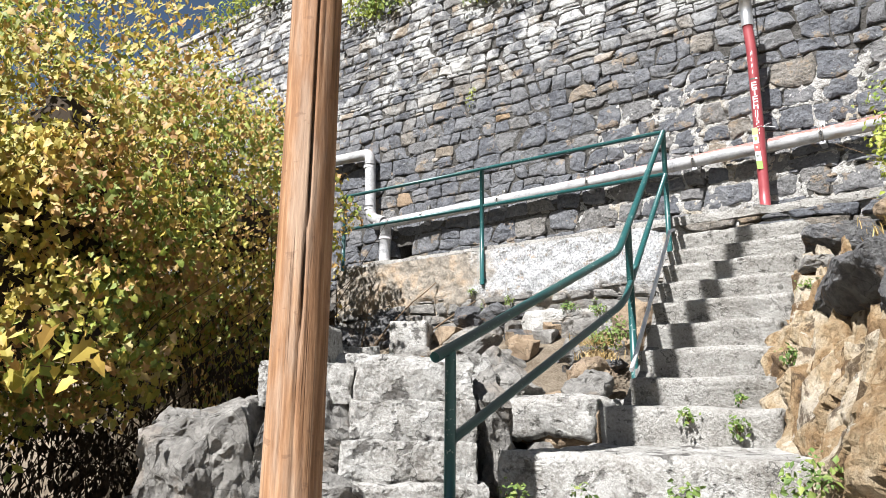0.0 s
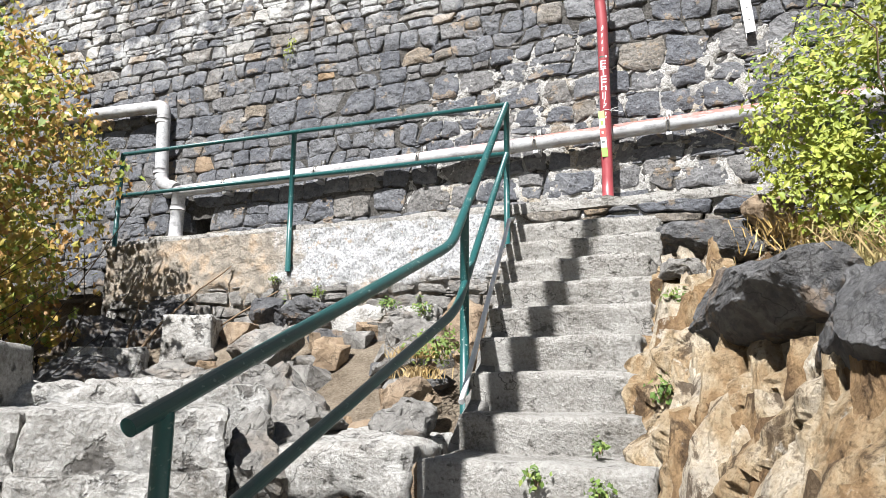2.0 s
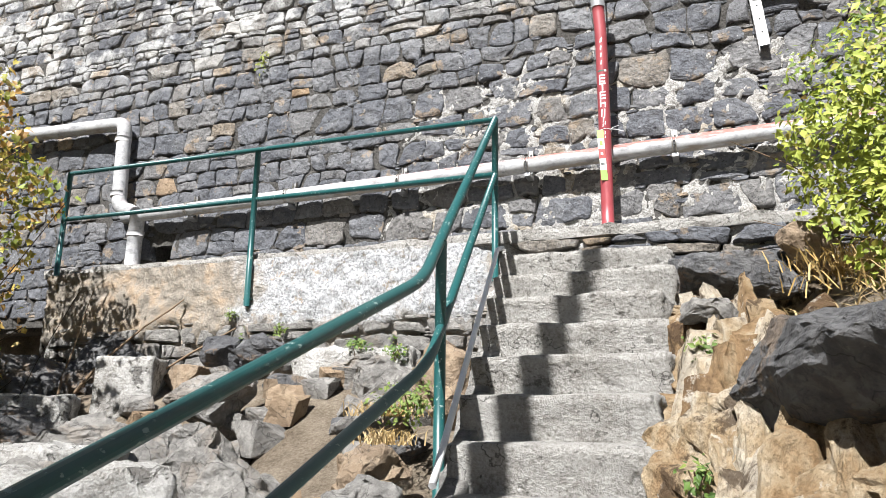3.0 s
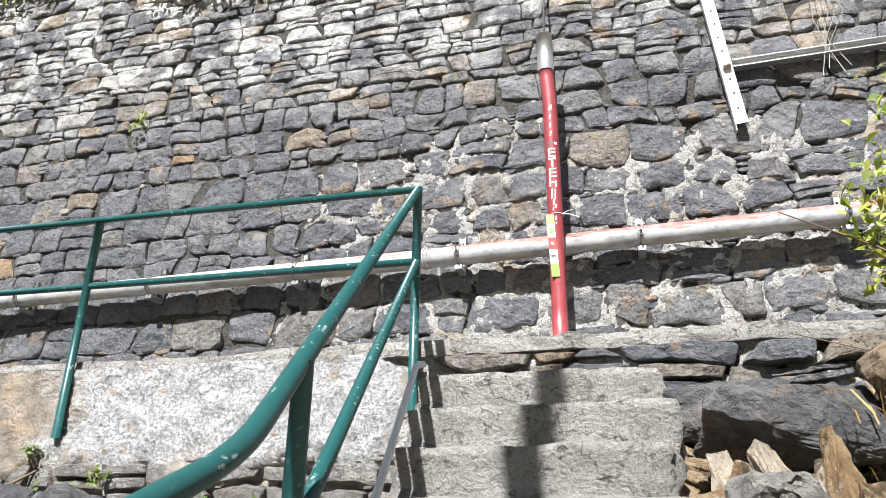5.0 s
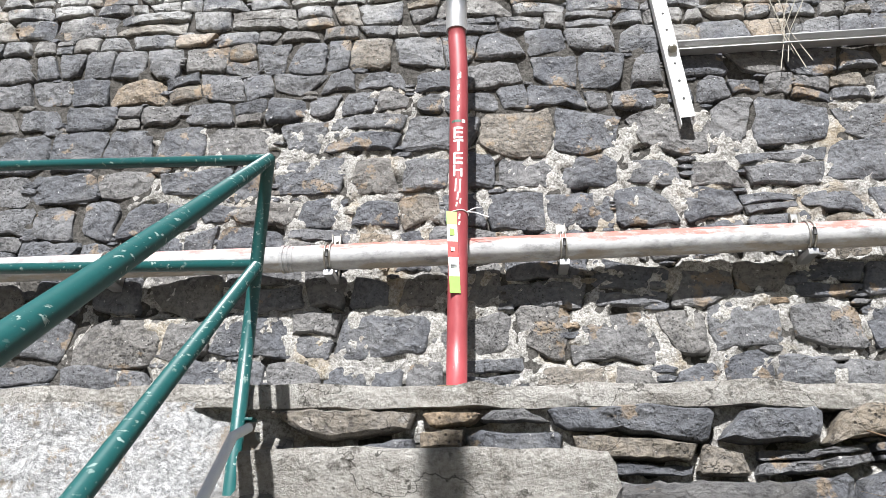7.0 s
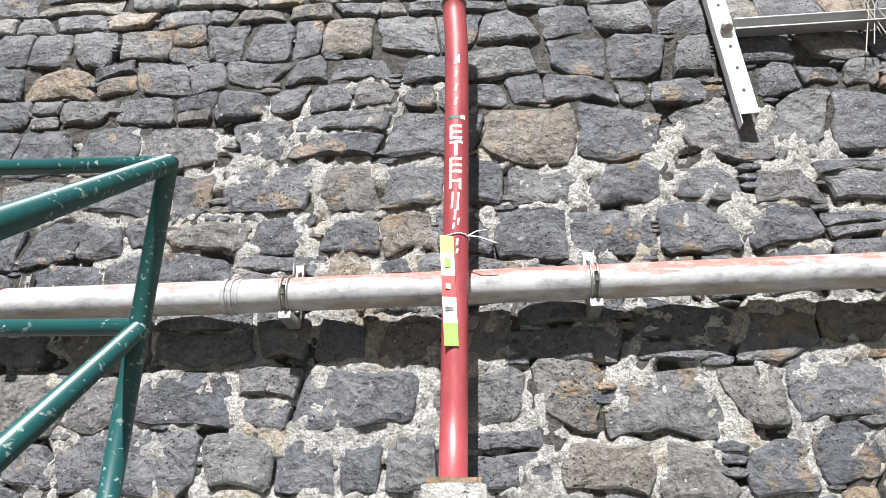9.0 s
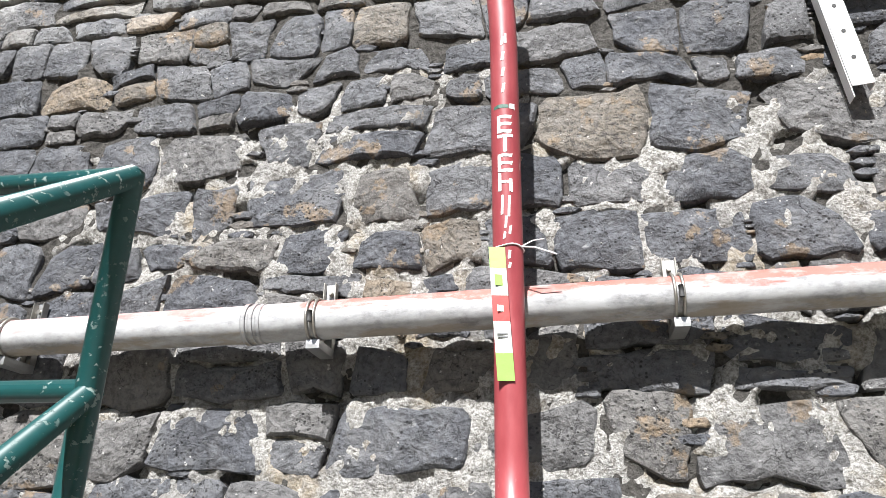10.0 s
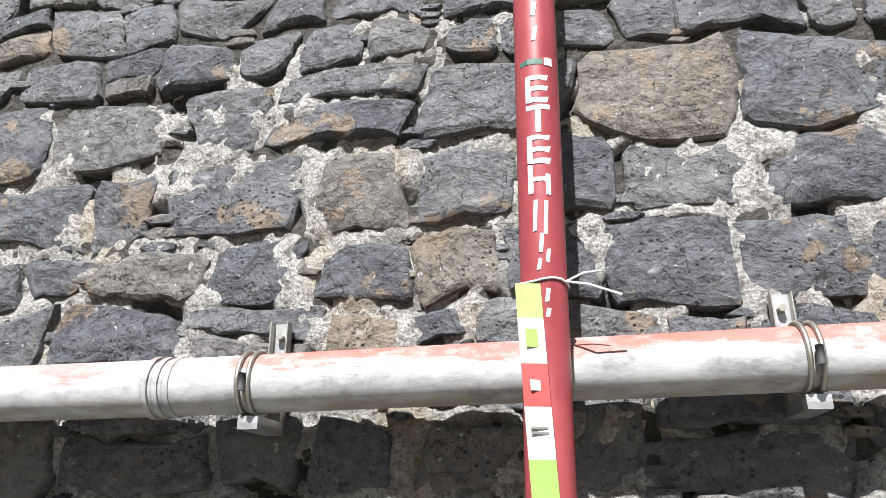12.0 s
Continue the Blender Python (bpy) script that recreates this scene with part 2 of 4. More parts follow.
def red_pipe_material():
    s = Shader("red_pvc", 0.4)
    n = s.noise(9, 7, 0.7, stretch=(1, 1, 0.35))
    c = s.blend(n, [(0.3, (0.2, 0.032, 0.038)), (0.7, (0.3, 0.058, 0.064))])
    c = s.mix(s.ramp(s.noise(34, 6, 0.7, stretch=(1.6, 1, 0.25), seed=4), 0.66, 0.7, 0, 0.55), c, (0.6, 0.45, 0.42))
    return s.done(c, n, 0.001, s.ramp(n, 0.3, 0.7, 0.3, 0.5))


def wood_material():
    """A weathered pine pole: long grain, bleached grey in streaks, warm brown elsewhere, with knots and scuffs."""
    s = Shader("pine_pole", 0.75)
    g = s.noise(34, 9, 0.74, stretch=(1, 1, 0.06))
    b = s.noise(7, 6, 0.62, stretch=(1, 1, 0.16), seed=2)
    c = s.blend(g, [(0.32, (0.13, 0.068, 0.036)), (0.48, (0.25, 0.13, 0.066)), (0.6, (0.36, 0.205, 0.11)), (0.72, (0.45, 0.29, 0.18))])
    c = s.mix(s.ramp(b, 0.48, 0.66, 0, 0.45), c, s.mix(g, (0.3, 0.225, 0.16), (0.52, 0.44, 0.36)))
    # painted highlight: the pole's left side mixed towards cream
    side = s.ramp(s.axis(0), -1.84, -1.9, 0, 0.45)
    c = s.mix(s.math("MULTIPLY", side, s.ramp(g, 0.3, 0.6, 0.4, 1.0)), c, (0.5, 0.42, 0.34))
    knot = s.ramp(s.cells(2.3, "F1", stretch=(1, 1, 0.45), warp=0.12), 0.17, 0.06)
    c = s.mix(s.math("MULTIPLY", knot, 0.7), c, (0.15, 0.07, 0.035))
    scar = s.ramp(s.noise(11, 4, 0.6, stretch=(1, 1, 1.6), seed=18), 0.63, 0.68, 0, 0.45)
    c = s.mix(scar, c, (0.15, 0.08, 0.05))
    line = s.ramp(s.noise(70, 3, 0.5, stretch=(1, 1, 0.012), seed=8), 0.64, 0.69, 0, 0.4)
    c = s.mix(line, c, (0.07, 0.036, 0.02))
    return s.done(c, s.math("SUBTRACT", s.math("ADD", g, s.math("MULTIPLY", b, 0.5)), line), 0.008, 0.75)


def plain(name, colour, rough=0.6, metal=0.0, var=0.12):
    s = Shader(name, rough, metal)
    n = s.noise(24, 6, 0.65)
    dark = tuple(v * (1 - 2.2 * var) for v in colour)
    return s.done(s.mix(n, dark, colour), n, 0.002)


def leaf_material(name, stops, warm=(0.5, 0.32, 0.07), cool=(0.14, 0.2, 0.04), dry=0.0):
    s = Shader(name, 0.6)
    r = s.piece()
    c = s.blend(r, stops)
    c = s.mix(s.ramp(s.noise(1.1, 3, 0.55, seed=5), 0.47, 0.6, 0, 0.75), c, s.mix(0.6, c, warm))
    c = s.mix(s.ramp(s.noise(0.9, 3, 0.55, seed=15), 0.52, 0.64, 0, 0.7), c, s.mix(0.6, c, cool))
    c = s.mix(s.math("MULTIPLY", s.ramp(s.noise(1.4, 4, 0.6, seed=25), 0.49, 0.58, 0, dry), s.ramp(r, 0.2, 0.5)), c, (0.3, 0.15, 0.05))
    s.put(s.b.inputs["Base Color"], c)
    tr = s.t.nodes.new("ShaderNodeBsdfTranslucent")
    s.t.links.new(c, tr.inputs[0])
    mx = s.t.nodes.new("ShaderNodeMixShader")
    mx.inputs[0].default_value = 0.3
    s.t.links.new(s.b.outputs[0], mx.inputs[1]), s.t.links.new(tr.outputs[0], mx.inputs[2])
    s.t.links.new(mx.outputs[0], s.t.nodes["Material Output"].inputs[0])
    return s.mat


BASALT, MORTAR, JOINT = stone_material(), mortar_material(), earth_joint_material()
CONCRETE = concrete_material("step_concrete", (0.19, 0.176, 0.155), (0.34, 0.326, 0.302), (0.44, 0.428, 0.402), 0.7)
OLD_CONCRETE = concrete_material("old_concrete", (0.23, 0.212, 0.19), (0.4, 0.386, 0.36), (0.58, 0.568, 0.545), 0.5, True, 0.6)
LIMEWASH, TUFF, SOIL = limewash_material(), cliff_material(), soil_material()
DARK_ROCK = rock_material("dark_rock", (0.05, 0.051, 0.056), (0.17, 0.172, 0.18), 0.6)
GREY_ROCK = rock_material("grey_rock", (0.12, 0.115, 0.108), (0.39, 0.375, 0.35))
RUST_ROCK = rock_material("rusty_rock", (0.2, 0.14, 0.09), (0.42, 0.31, 0.2), 0.35)
GREEN, WHITE_PVC, RED_PVC, PINE = green_paint_material(), white_pipe_material(), red_pipe_material(), wood_material()
STEEL = plain("galvanised_steel", (0.5, 0.5, 0.5), 0.4, 0.8)
WHITE_STEEL = plain("white_steel", (0.74, 0.74, 0.74), 0.45, 0.0, 0.06)
CLAMP = plain("clamp_steel", (0.42, 0.4, 0.36), 0.4, 0.85)
RUBBER = plain("black_rubber", (0.03, 0.03, 0.03), 0.7)
WHITE_PAINT = plain("white_marking", (0.72, 0.7, 0.68), 0.7)
CARD_WHITE, CARD_GREEN, CARD_RED = plain("white_plastic", (0.55, 0.57, 0.52), 0.5, 0, 0.05), plain("green_plastic", (0.26, 0.46, 0.1), 0.5, 0, 0.05), plain("red_plastic", (0.42, 0.06, 0.055), 0.5, 0, 0.05)
STICKER = plain("dark_green_print", (0.05, 0.12, 0.09), 0.5)
TWIG = plain("dry_twig", (0.2, 0.14, 0.09), 0.9, 0, 0.2)
BLEACHED = plain("bleached_stem", (0.36, 0.34, 0.29), 0.9, 0, 0.2)
# near-black: the deep shade under the vine put into the stem colour
SHADED_STEM = plain("shaded_stems", (0.05, 0.037, 0.025), 1.0, 0, 0.25)
STRAW = leaf_material("straw", [(0.0, (0.34, 0.25, 0.12)), (0.5, (0.5, 0.38, 0.2)), (1.0, (0.25, 0.17, 0.08))])
VINE_LEAF = leaf_material("vine_leaf", [(0.0, (0.12, 0.175, 0.03)), (0.35, (0.26, 0.31, 0.045)), (0.6, (0.42, 0.37, 0.06)), (0.75, (0.52, 0.35, 0.07)), (0.9, (0.38, 0.22, 0.09)), (1.0, (0.5, 0.42, 0.17))], dry=0.8)
WEED_LEAF = leaf_material("weed_leaf", [(0.0, (0.05, 0.1, 0.02)), (0.6, (0.12, 0.2, 0.04)), (1.0, (0.24, 0.28, 0.07))], (0.2, 0.24, 0.06))
BUSH_LEAF = leaf_material("bush_leaf", [(0.0, (0.05, 0.09, 0.02)), (0.5, (0.2, 0.28, 0.04)), (0.85, (0.36, 0.42, 0.07)), (1.0, (0.22, 0.15, 0.05))], (0.43, 0.45, 0.07), dry=0.15)


# ---- mesh tools ----
def part(name, bm, material, parent=None, label="", smooth=False):
    me = bpy.data.meshes.new(name)
    if smooth:
        for f in bm.faces:
            f.smooth = True
    bm.to_mesh(me)
    bm.free()
    me.materials.append(material)
    ob = new(name, me)
    if parent is not None:
        ob.parent = parent
        ob.matrix_parent_inverse = parent.matrix_world.inverted()
    if label:
        ob["label"] = label
    return ob


def raw(name, verts, faces, material, parent=None, smooth=False):
    me = bpy.data.meshes.new(name)
    me.from_pydata(verts, [], faces)
    me.materials.append(material)
    if smooth:
        me.polygons.foreach_set("use_smooth", [True] * len(me.polygons))
    me.update()
    ob = new(name, me)
    if parent is not None:
        ob.parent = parent
        ob.matrix_parent_inverse = parent.matrix_world.inverted()
    return ob


def thing(name, at, label, category, group="", kind=""):
    ob = new(name)
    ob.matrix_world = Matrix.Translation(at)
    ob.empty_display_size = 0.1
    bpy.context.view_layer.update()
    return tagged(ob, label, category, group, kind)


def wobble(p, scale, amp, octaves=4):
    q = Vector(p) * scale
    return Vector((noise.fractal(q, 1.0, 2.1, octaves), noise.fractal(q + Vector((31, 7, 5)), 1.0, 2.1, octaves), noise.fractal(q + Vector((3, 57, 15)), 1.0, 2.1, octaves))) * amp


def rough_box(size, at=(0, 0, 0), turn=0.0, cut=0.06, r=0.02, amp=0.01, scale=5.0, skew=None):
    """A rough cast block: rounded edges and an uneven skin. skew moves a local point before it is turned and placed."""
    bm = bmesh.new()
    hx, hy, hz = (v / 2 for v in size)
    n = [max(2, int(math.ceil(v / cut))) for v in size]
    m = Matrix.Translation(at) @ Matrix.Rotation(radians(turn), 4, "Z")
    made = {}

    def vert(p):
        key = (round(p[0], 5), round(p[1], 5), round(p[2], 5))
        if key not in made:
            inner = Vector([max(-h + r, min(h - r, c)) for c, h in zip(p, (hx, hy, hz))])
            d = Vector(p) - inner
            q = inner + (d.normalized() * r if d.length > 1e-6 else d)
            if skew:
                q = Vector(skew(q))
            w = m @ q
            made[key] = bm.verts.new(w + wobble(w, scale, amp) + wobble(w, scale * 4.5, amp * 0.45, 3))
        return made[key]

    for ax in range(3):
        u, v = (ax + 1) % 3, (ax + 2) % 3
        h = (hx, hy, hz)
        for side in (-1, 1):
            for i in range(n[u]):
                for j in range(n[v]):
                    quad = []
                    for a, b in ((0, 0), (1, 0), (1, 1), (0, 1)):
                        p = [0, 0, 0]
                        p[ax] = side * h[ax]
                        p[u] = -h[u] + 2 * h[u] * (i + a) / n[u]
                        p[v] = -h[v] + 2 * h[v] * (j + b) / n[v]
                        quad.append(vert(p))
                    if side < 0:
                        quad.reverse()
                    bm.faces.new(quad)
    return bm


def boulder(size, at, seed, cuts=9, level=4, amp=0.05, turn=0.0, tilt=0.0):
    """A broken rock: a ball trimmed by random planes, then roughened."""
    rng = random.Random(seed)
    bm = bmesh.new()
    bmesh.ops.create_icosphere(bm, subdivisions=level, radius=1.0)
    planes = []
    for _ in range(cuts):
        v = Vector((rng.gauss(0, 1), rng.gauss(0, 1), rng.gauss(0, 1))).normalized()
        planes.append((v, rng.uniform(0.55, 0.85)))
    m = Matrix.Translation(at) @ Euler((radians(tilt), radians(rng.uniform(-8, 8)), radians(turn))).to_matrix().to_4x4() @ Matrix.Diagonal((size[0] / 1.6, size[1] / 1.6, size[2] / 1.6, 1))
    for v in bm.verts:
        p = v.co.copy()
        for nrm, d in planes:
            k = p.dot(nrm)
            if k > d:
                p -= nrm * (k - d) * 0.93
        w = m @ p
        v.co = w + wobble(w, 4.5, amp, 6) + wobble(w, 15, amp * 0.42, 4)
    return bm


def shard(size, at, seed, turn=0.0, tilt=0.0, roll=0.0, amp=0.012, points=15, cuts=2):
    """An angular block split from rock: the hull of points strewn in a box, its faces slightly roughened."""
    rng = random.Random(seed)
    bm = bmesh.new()
    for _ in range(points):
        p = [rng.uniform(-1, 1) for _ in range(3)]
        k = max(abs(v) for v in p)
        bm.verts.new([0.5 * v / k ** rng.uniform(0.6, 1.0) for v in p])
    hull = bmesh.ops.convex_hull(bm, input=bm.verts[:])
    bmesh.ops.delete(bm, geom=list({g for g in hull["geom_interior"] + hull["geom_unused"] if isinstance(g, bmesh.types.BMVert)}), context="VERTS")
    for _ in range(cuts):
        bmesh.ops.subdivide_edges(bm, edges=bm.edges[:], cuts=1, use_grid_fill=True)
    bmesh.ops.triangulate(bm, faces=bm.faces[:])
    m = Matrix.Translation(at) @ Euler((radians(tilt), radians(roll), radians(turn))).to_matrix().to_4x4() @ Matrix.Diagonal((*size, 1))
    for v in bm.verts:
        w = m @ v.co
        v.co = w + wobble(w, 6, amp, 4) + wobble(w, 24, amp * 0.4, 3)
    return bm


def tube(points, radius, sides=14, bm=None, cap=True):
    """A round bar along a line of points, with mitred bends."""
    bm = bm or bmesh.new()
    pts = [Vector(p) for p in points]
    rings, up = [], None
    for i, p in enumerate(pts):
        a = (p - pts[i - 1]).normalized() if i else (pts[1] - p).normalized()
        b = (pts[i + 1] - p).normalized() if i < len(pts) - 1 else a
        d = (a + b).normalized()
        if up is None:
            up = Vector((0, 0, 1)) if abs(d.z) < 0.9 else Vector((1, 0, 0))
        s = d.cross(up).normalized()
        up = s.cross(d).normalized()
        rad = radius[i] if isinstance(radius, (list, tuple)) else radius
        rings.append([bm.verts.new(p + (s * math.cos(t) + up * math.sin(t)) * rad) for t in (2 * math.pi * k / sides for k in range(sides))])
    for r0, r1 in zip(rings, rings[1:]):
        for k in range(sides):
            f = bm.faces.new((r0[k], r0[(k + 1) % sides], r1[(k + 1) % sides], r1[k]))
            f.smooth = True
    if cap:
        bm.faces.new(rings[0])
        bm.faces.new(list(reversed(rings[-1])))
    return bm


def bend(a, b, c, cut=0.1, n=5):
    """The points of a rounded corner at b between a and c."""
    a, b, c = Vector(a), Vector(b), Vector(c)
    p, q = b + (a - b).normalized() * cut, b + (c - b).normalized() * cut
    return [(p * (1 - t) ** 2 + b * 2 * t * (1 - t) + q * t * t) for t in (i / n for i in range(n + 1))]


def smooth01(v, lo, hi):
    t = max(0.0, min(1.0, (v - lo) / (hi - lo)))
    return t * t * (3 - 2 * t)

# ---- ground ----
FACE_Y, LEDGE_Z, WALL_Y = 6.68, 3.325, 8.06
STEPS = [(6.37 - 0.302 * k, 3.075 - 0.1986 * k, -2.02 + 0.05 * k) for k in range(8)]      # front edge y, top z, left end x


def bank_x(y):
    """Where the foot of the rock bank runs beside the steps."""
    return -0.92 + 0.31 * smooth01(y, 4.4, 3.4) + 0.55 * smooth01(y, 3.4, 2.2) + 0.9 * smooth01(y, 2.4, 0.2)


def bank_top(y):
    return 2.0 + 0.45 * smooth01(y, 4.0, 5.5) + 0.3 * smooth01(y, 5.5, 6.7) - 0.12 * smooth01(y, 3.0, 1.0) - 1.85 * smooth01(y, 0.4, -1.7)


def floor_z(y):
    """The general rise of the ground towards the wall."""
    return 0.2 + 0.95 * smooth01(y, 0.4, 3.6) + 1.25 * smooth01(y, 3.4, 6.9)


def ground_z(x, y):
    z = floor_z(y) - 0.1
    left = smooth01(x, -3.0, -3.9) * smooth01(y, 5.9, 4.6)
    z = z * (1 - left) + left * (-0.35)
    right = smooth01(x, bank_x(y) + 0.12, bank_x(y) + 0.95)
    top = bank_top(y) + 0.14
    z = z * (1 - right) + right * top
    far = smooth01(math.hypot(x, y - 3), 14, 40)
    z *= 1 - far
    if y > 8.3:
        z = max(z, 9.1 * smooth01(y, 8.35, 8.7))
    return z + 0.05 * noise.fractal(Vector((x, y, 0)) * 1.7, 1.0, 2.0, 4) * (1 - far)


def build_ground():
    xs = [-3000, -600, -150, -60, -30, -20, -14] + [-11 + 0.5 * i for i in range(10)] + [-6 + 0.14 * i for i in range(65)] + [3.5, 4.2, 5, 6, 8, 11, 15, 22, 35, 60, 150, 600, 3000]
    ys = [-3000, -600, -150, -60, -30, -18, -12, -8, -6, -4.5, -3.5, -2.5, -1.8] + [-1.2 + 0.14 * i for i in range(60)] + [7.4, 7.8, 8.2, 8.3, 8.36, 8.45, 8.55, 8.7, 9, 10, 12, 15, 20, 35, 60, 150, 600, 3000]
    verts = [(x, y, ground_z(x, y)) for y in ys for x in xs]
    n = len(xs)
    faces = [(j * n + i, j * n + i + 1, (j + 1) * n + i + 1, (j + 1) * n + i) for j in range(len(ys) - 1) for i in range(n - 1)]
    return tagged(raw("ground", verts, faces, SOIL, smooth=True), "dry brown stony soil", "ground", kind="structure")


build_ground()


# ---- rubble masonry ----
def rubble_courses(x0, x1, z0, z1, size, seed, wide=(0.9, 2.2), chink=0.5, split=0.14, wavy=lambda x: 1.0):
    """Uneven stones laid in wavering courses: mostly four-sided, some split in two, small wedges in the joints."""
    rng = random.Random(seed)

    def line(z, k):
        return lambda x: z + wavy(x) * size * (0.42 * noise.noise(Vector((x * 1.2, k * 3.7, seed))) + 0.24 * noise.noise(Vector((x * 4.3, k * 1.9, seed))))

    out, z, k = [], z0, 0
    low = lambda x: z0
    while z < z1 - 0.3 * size:
        h = size * rng.uniform(0.6, 1.35)
        z += h
        k += 1
        high = line(z, k) if z < z1 - 0.3 * size else (lambda x: z1)
        x = x0 - rng.uniform(0, size)
        lean0 = rng.uniform(-0.2, 0.2) * h
        while x < x1:
            w = h * rng.uniform(*wide)
            lean1 = rng.uniform(-0.3, 0.3) * h
            loose = wavy(x)
            a, b = max(x0, x), min(x1, x + w)
            if b - a < 0.3 * h:
                x += w
                lean0 = lean1
                continue
            up, dn = loose * rng.uniform(-0.1, 0.03) * h, loose * rng.uniform(-0.03, 0.1) * h
            mid = (a + b) / 2 + rng.uniform(-0.2, 0.2) * w
            bot = [(a - lean0 * 0.5, low(a) + dn), (mid, low(mid) + dn * 0.4 + rng.uniform(-0.06, 0.09) * h), (b - lean1 * 0.5, low(b) + dn)]
            top = [(b + lean1 * 0.5, high(b) + up), (mid, high(mid) + up * 0.4 + rng.uniform(-0.09, 0.06) * h), (a + lean0 * 0.5, high(a) + up)]
            if rng.random() < split:
                f = rng.uniform(0.35, 0.65)
                cut = [(p[0] * (1 - f) + q[0] * f, p[1] * (1 - f) + q[1] * f + rng.uniform(-0.05, 0.05) * h) for p, q in zip(bot, reversed(top))]
                out.append(bot + list(reversed(cut)))
                out.append(cut + top)
            else:
                poly = bot + top
                if rng.random() < 0.6:
                    q = rng.choice((0, 2, 3, 5))
                    cx, cz = (a + b) / 2, (low(mid) + high(mid)) / 2
                    poly[q] = (poly[q][0] + (cx - poly[q][0]) * 0.34, poly[q][1] + (cz - poly[q][1]) * 0.34)
                out.append(poly)
            if rng.random() < chink:
                s, zc, turn = rng.uniform(0.12, 0.26) * h, rng.choice((low(b), high(b), (low(b) + high(b)) / 2)), rng.uniform(0.2, 0.9)
                n = rng.choice((4, 4, 5))
                for k2 in range(rng.choice((1, 1, 2, 3))):
                    out.append([(b + s * 1.4 * math.cos(t + turn), min(z1 - 0.01, zc + k2 * s * 0.8 + s * 0.55 * math.sin(t + turn))) for t in (2 * math.pi * i / n for i in range(n))])
            x += w
            lean0 = lean1
        low = high
    return out


def stone_shape(poly, rng, gap, proud, face):
    """One broken stone as verts and faces: a worn outline and a face of a few flat facets. face(x, depth, z) gives the world place; depth points out of the wall."""
    area = abs(sum(poly[i - 1][0] * poly[i][1] - poly[i][0] * poly[i - 1][1] for i in range(len(poly)))) / 2
    if area < 0.0012:
        return None
    rad = math.sqrt(area)
    ring = [p for i, p in enumerate(poly) if math.dist(p, poly[i - 1]) > 0.12 * rad]
    if len(ring) < 3:
        return None
    near = rng.uniform(0.05, 0.17)
    ring = [(b[0] + (o[0] - b[0]) * near, b[1] + (o[1] - b[1]) * near) for i, b in enumerate(ring) for o in (ring[i - 1], ring[(i + 1) % len(ring)])]
    fine = []
    for a, b in zip(ring, ring[1:] + ring[:1]):
        n = max(1, int(math.dist(a, b) / max(0.035, 0.22 * rad)))
        fine += [(a[0] + (b[0] - a[0]) * k / n, a[1] + (b[1] - a[1]) * k / n) for k in range(n)]
    cx, cz = sum(p[0] for p in fine) / len(fine), sum(p[1] for p in fine) / len(fine)
    hx, hz = max(abs(p[0] - cx) for p in fine), max(abs(p[1] - cz) for p in fine)
    kx, kz = max(0.55, 1 - gap / hx), max(0.55, 1 - gap / hz)
    jig = 0.035 * rad
    ring = [(cx + (x - cx) * kx + rng.uniform(-jig, jig), cz + (z - cz) * kz + rng.uniform(-jig, jig)) for x, z in fine]
    n = len(ring)
    high = min(proud, 0.25 * rad) * rng.uniform(0.6, 1.35)
    planes = []
    for _ in range(5):
        a = rng.uniform(0, 2 * math.pi)
        planes.append((math.cos(a), math.sin(a), rng.uniform(0.05, 0.55), rng.uniform(0.1, 0.5) * rad))
    tx, tz = rng.uniform(-0.07, 0.07), rng.uniform(-0.1, 0.05)

    def depth(x, z):
        u, v = (x - cx) / rad, (z - cz) / rad
        d = high + tx * (x - cx) + tz * (z - cz)
        for ca, sa, off, slope in planes:
            d -= max(0.0, u * ca + v * sa - off) * slope * 0.35
        return max(0.12 * high, d + 0.005 * noise.noise(Vector((x * 17, z * 17, cx))))

    verts = [face(x, -0.07, z) for x, z in ring]
    for sc, share in ((0.99, 0.2), (0.95, 0.7), (0.8, 0.97), (0.45, 1.0)):
        for x, z in ring:
            q, w = cx + (x - cx) * sc, cz + (z - cz) * sc
            verts.append(face(q, depth(q, w) * share, w))
    verts.append(face(cx, depth(cx, cz), cz))
    faces = [(r * n + i, r * n + (i + 1) % n, (r + 1) * n + (i + 1) % n, (r + 1) * n + i) for r in range(4) for i in range(n)]
    faces += [(4 * n + i, 4 * n + (i + 1) % n, 5 * n) for i in range(n)]
    return verts, faces


def lay_stones(cells, holder, seed, gap, proud, face, material, near, special=()):
    """Stones inside near(x, z) become pieces of their own, the rest one joined mesh."""
    rng = random.Random(seed)
    allv, allf, own = [], [], 0
    for poly in cells:
        made = stone_shape(poly, rng, gap(poly) if callable(gap) else gap, proud, face)
        if made is None:
            continue
        v, f = made
        cx, cz = sum(p[0] for p in poly) / len(poly), sum(p[1] for p in poly) / len(poly)
        mat = material
        for sx, sz, smat in special:
            if math.hypot(cx - sx, (cz - sz) * 1.5) < 0.14:
                mat = smat
        if (near(cx, cz) and own < 300) or mat is not material:
            own += 1
            raw("stone", v, f, mat, holder)
        else:
            k = len(allv)
            allv += v
            allf += [tuple(i + k for i in q) for q in f]
    if allv:
        tagged(raw("rubble_stones", allv, allf, material, holder), "grey rubble stones set in the wall", kind="stuff")


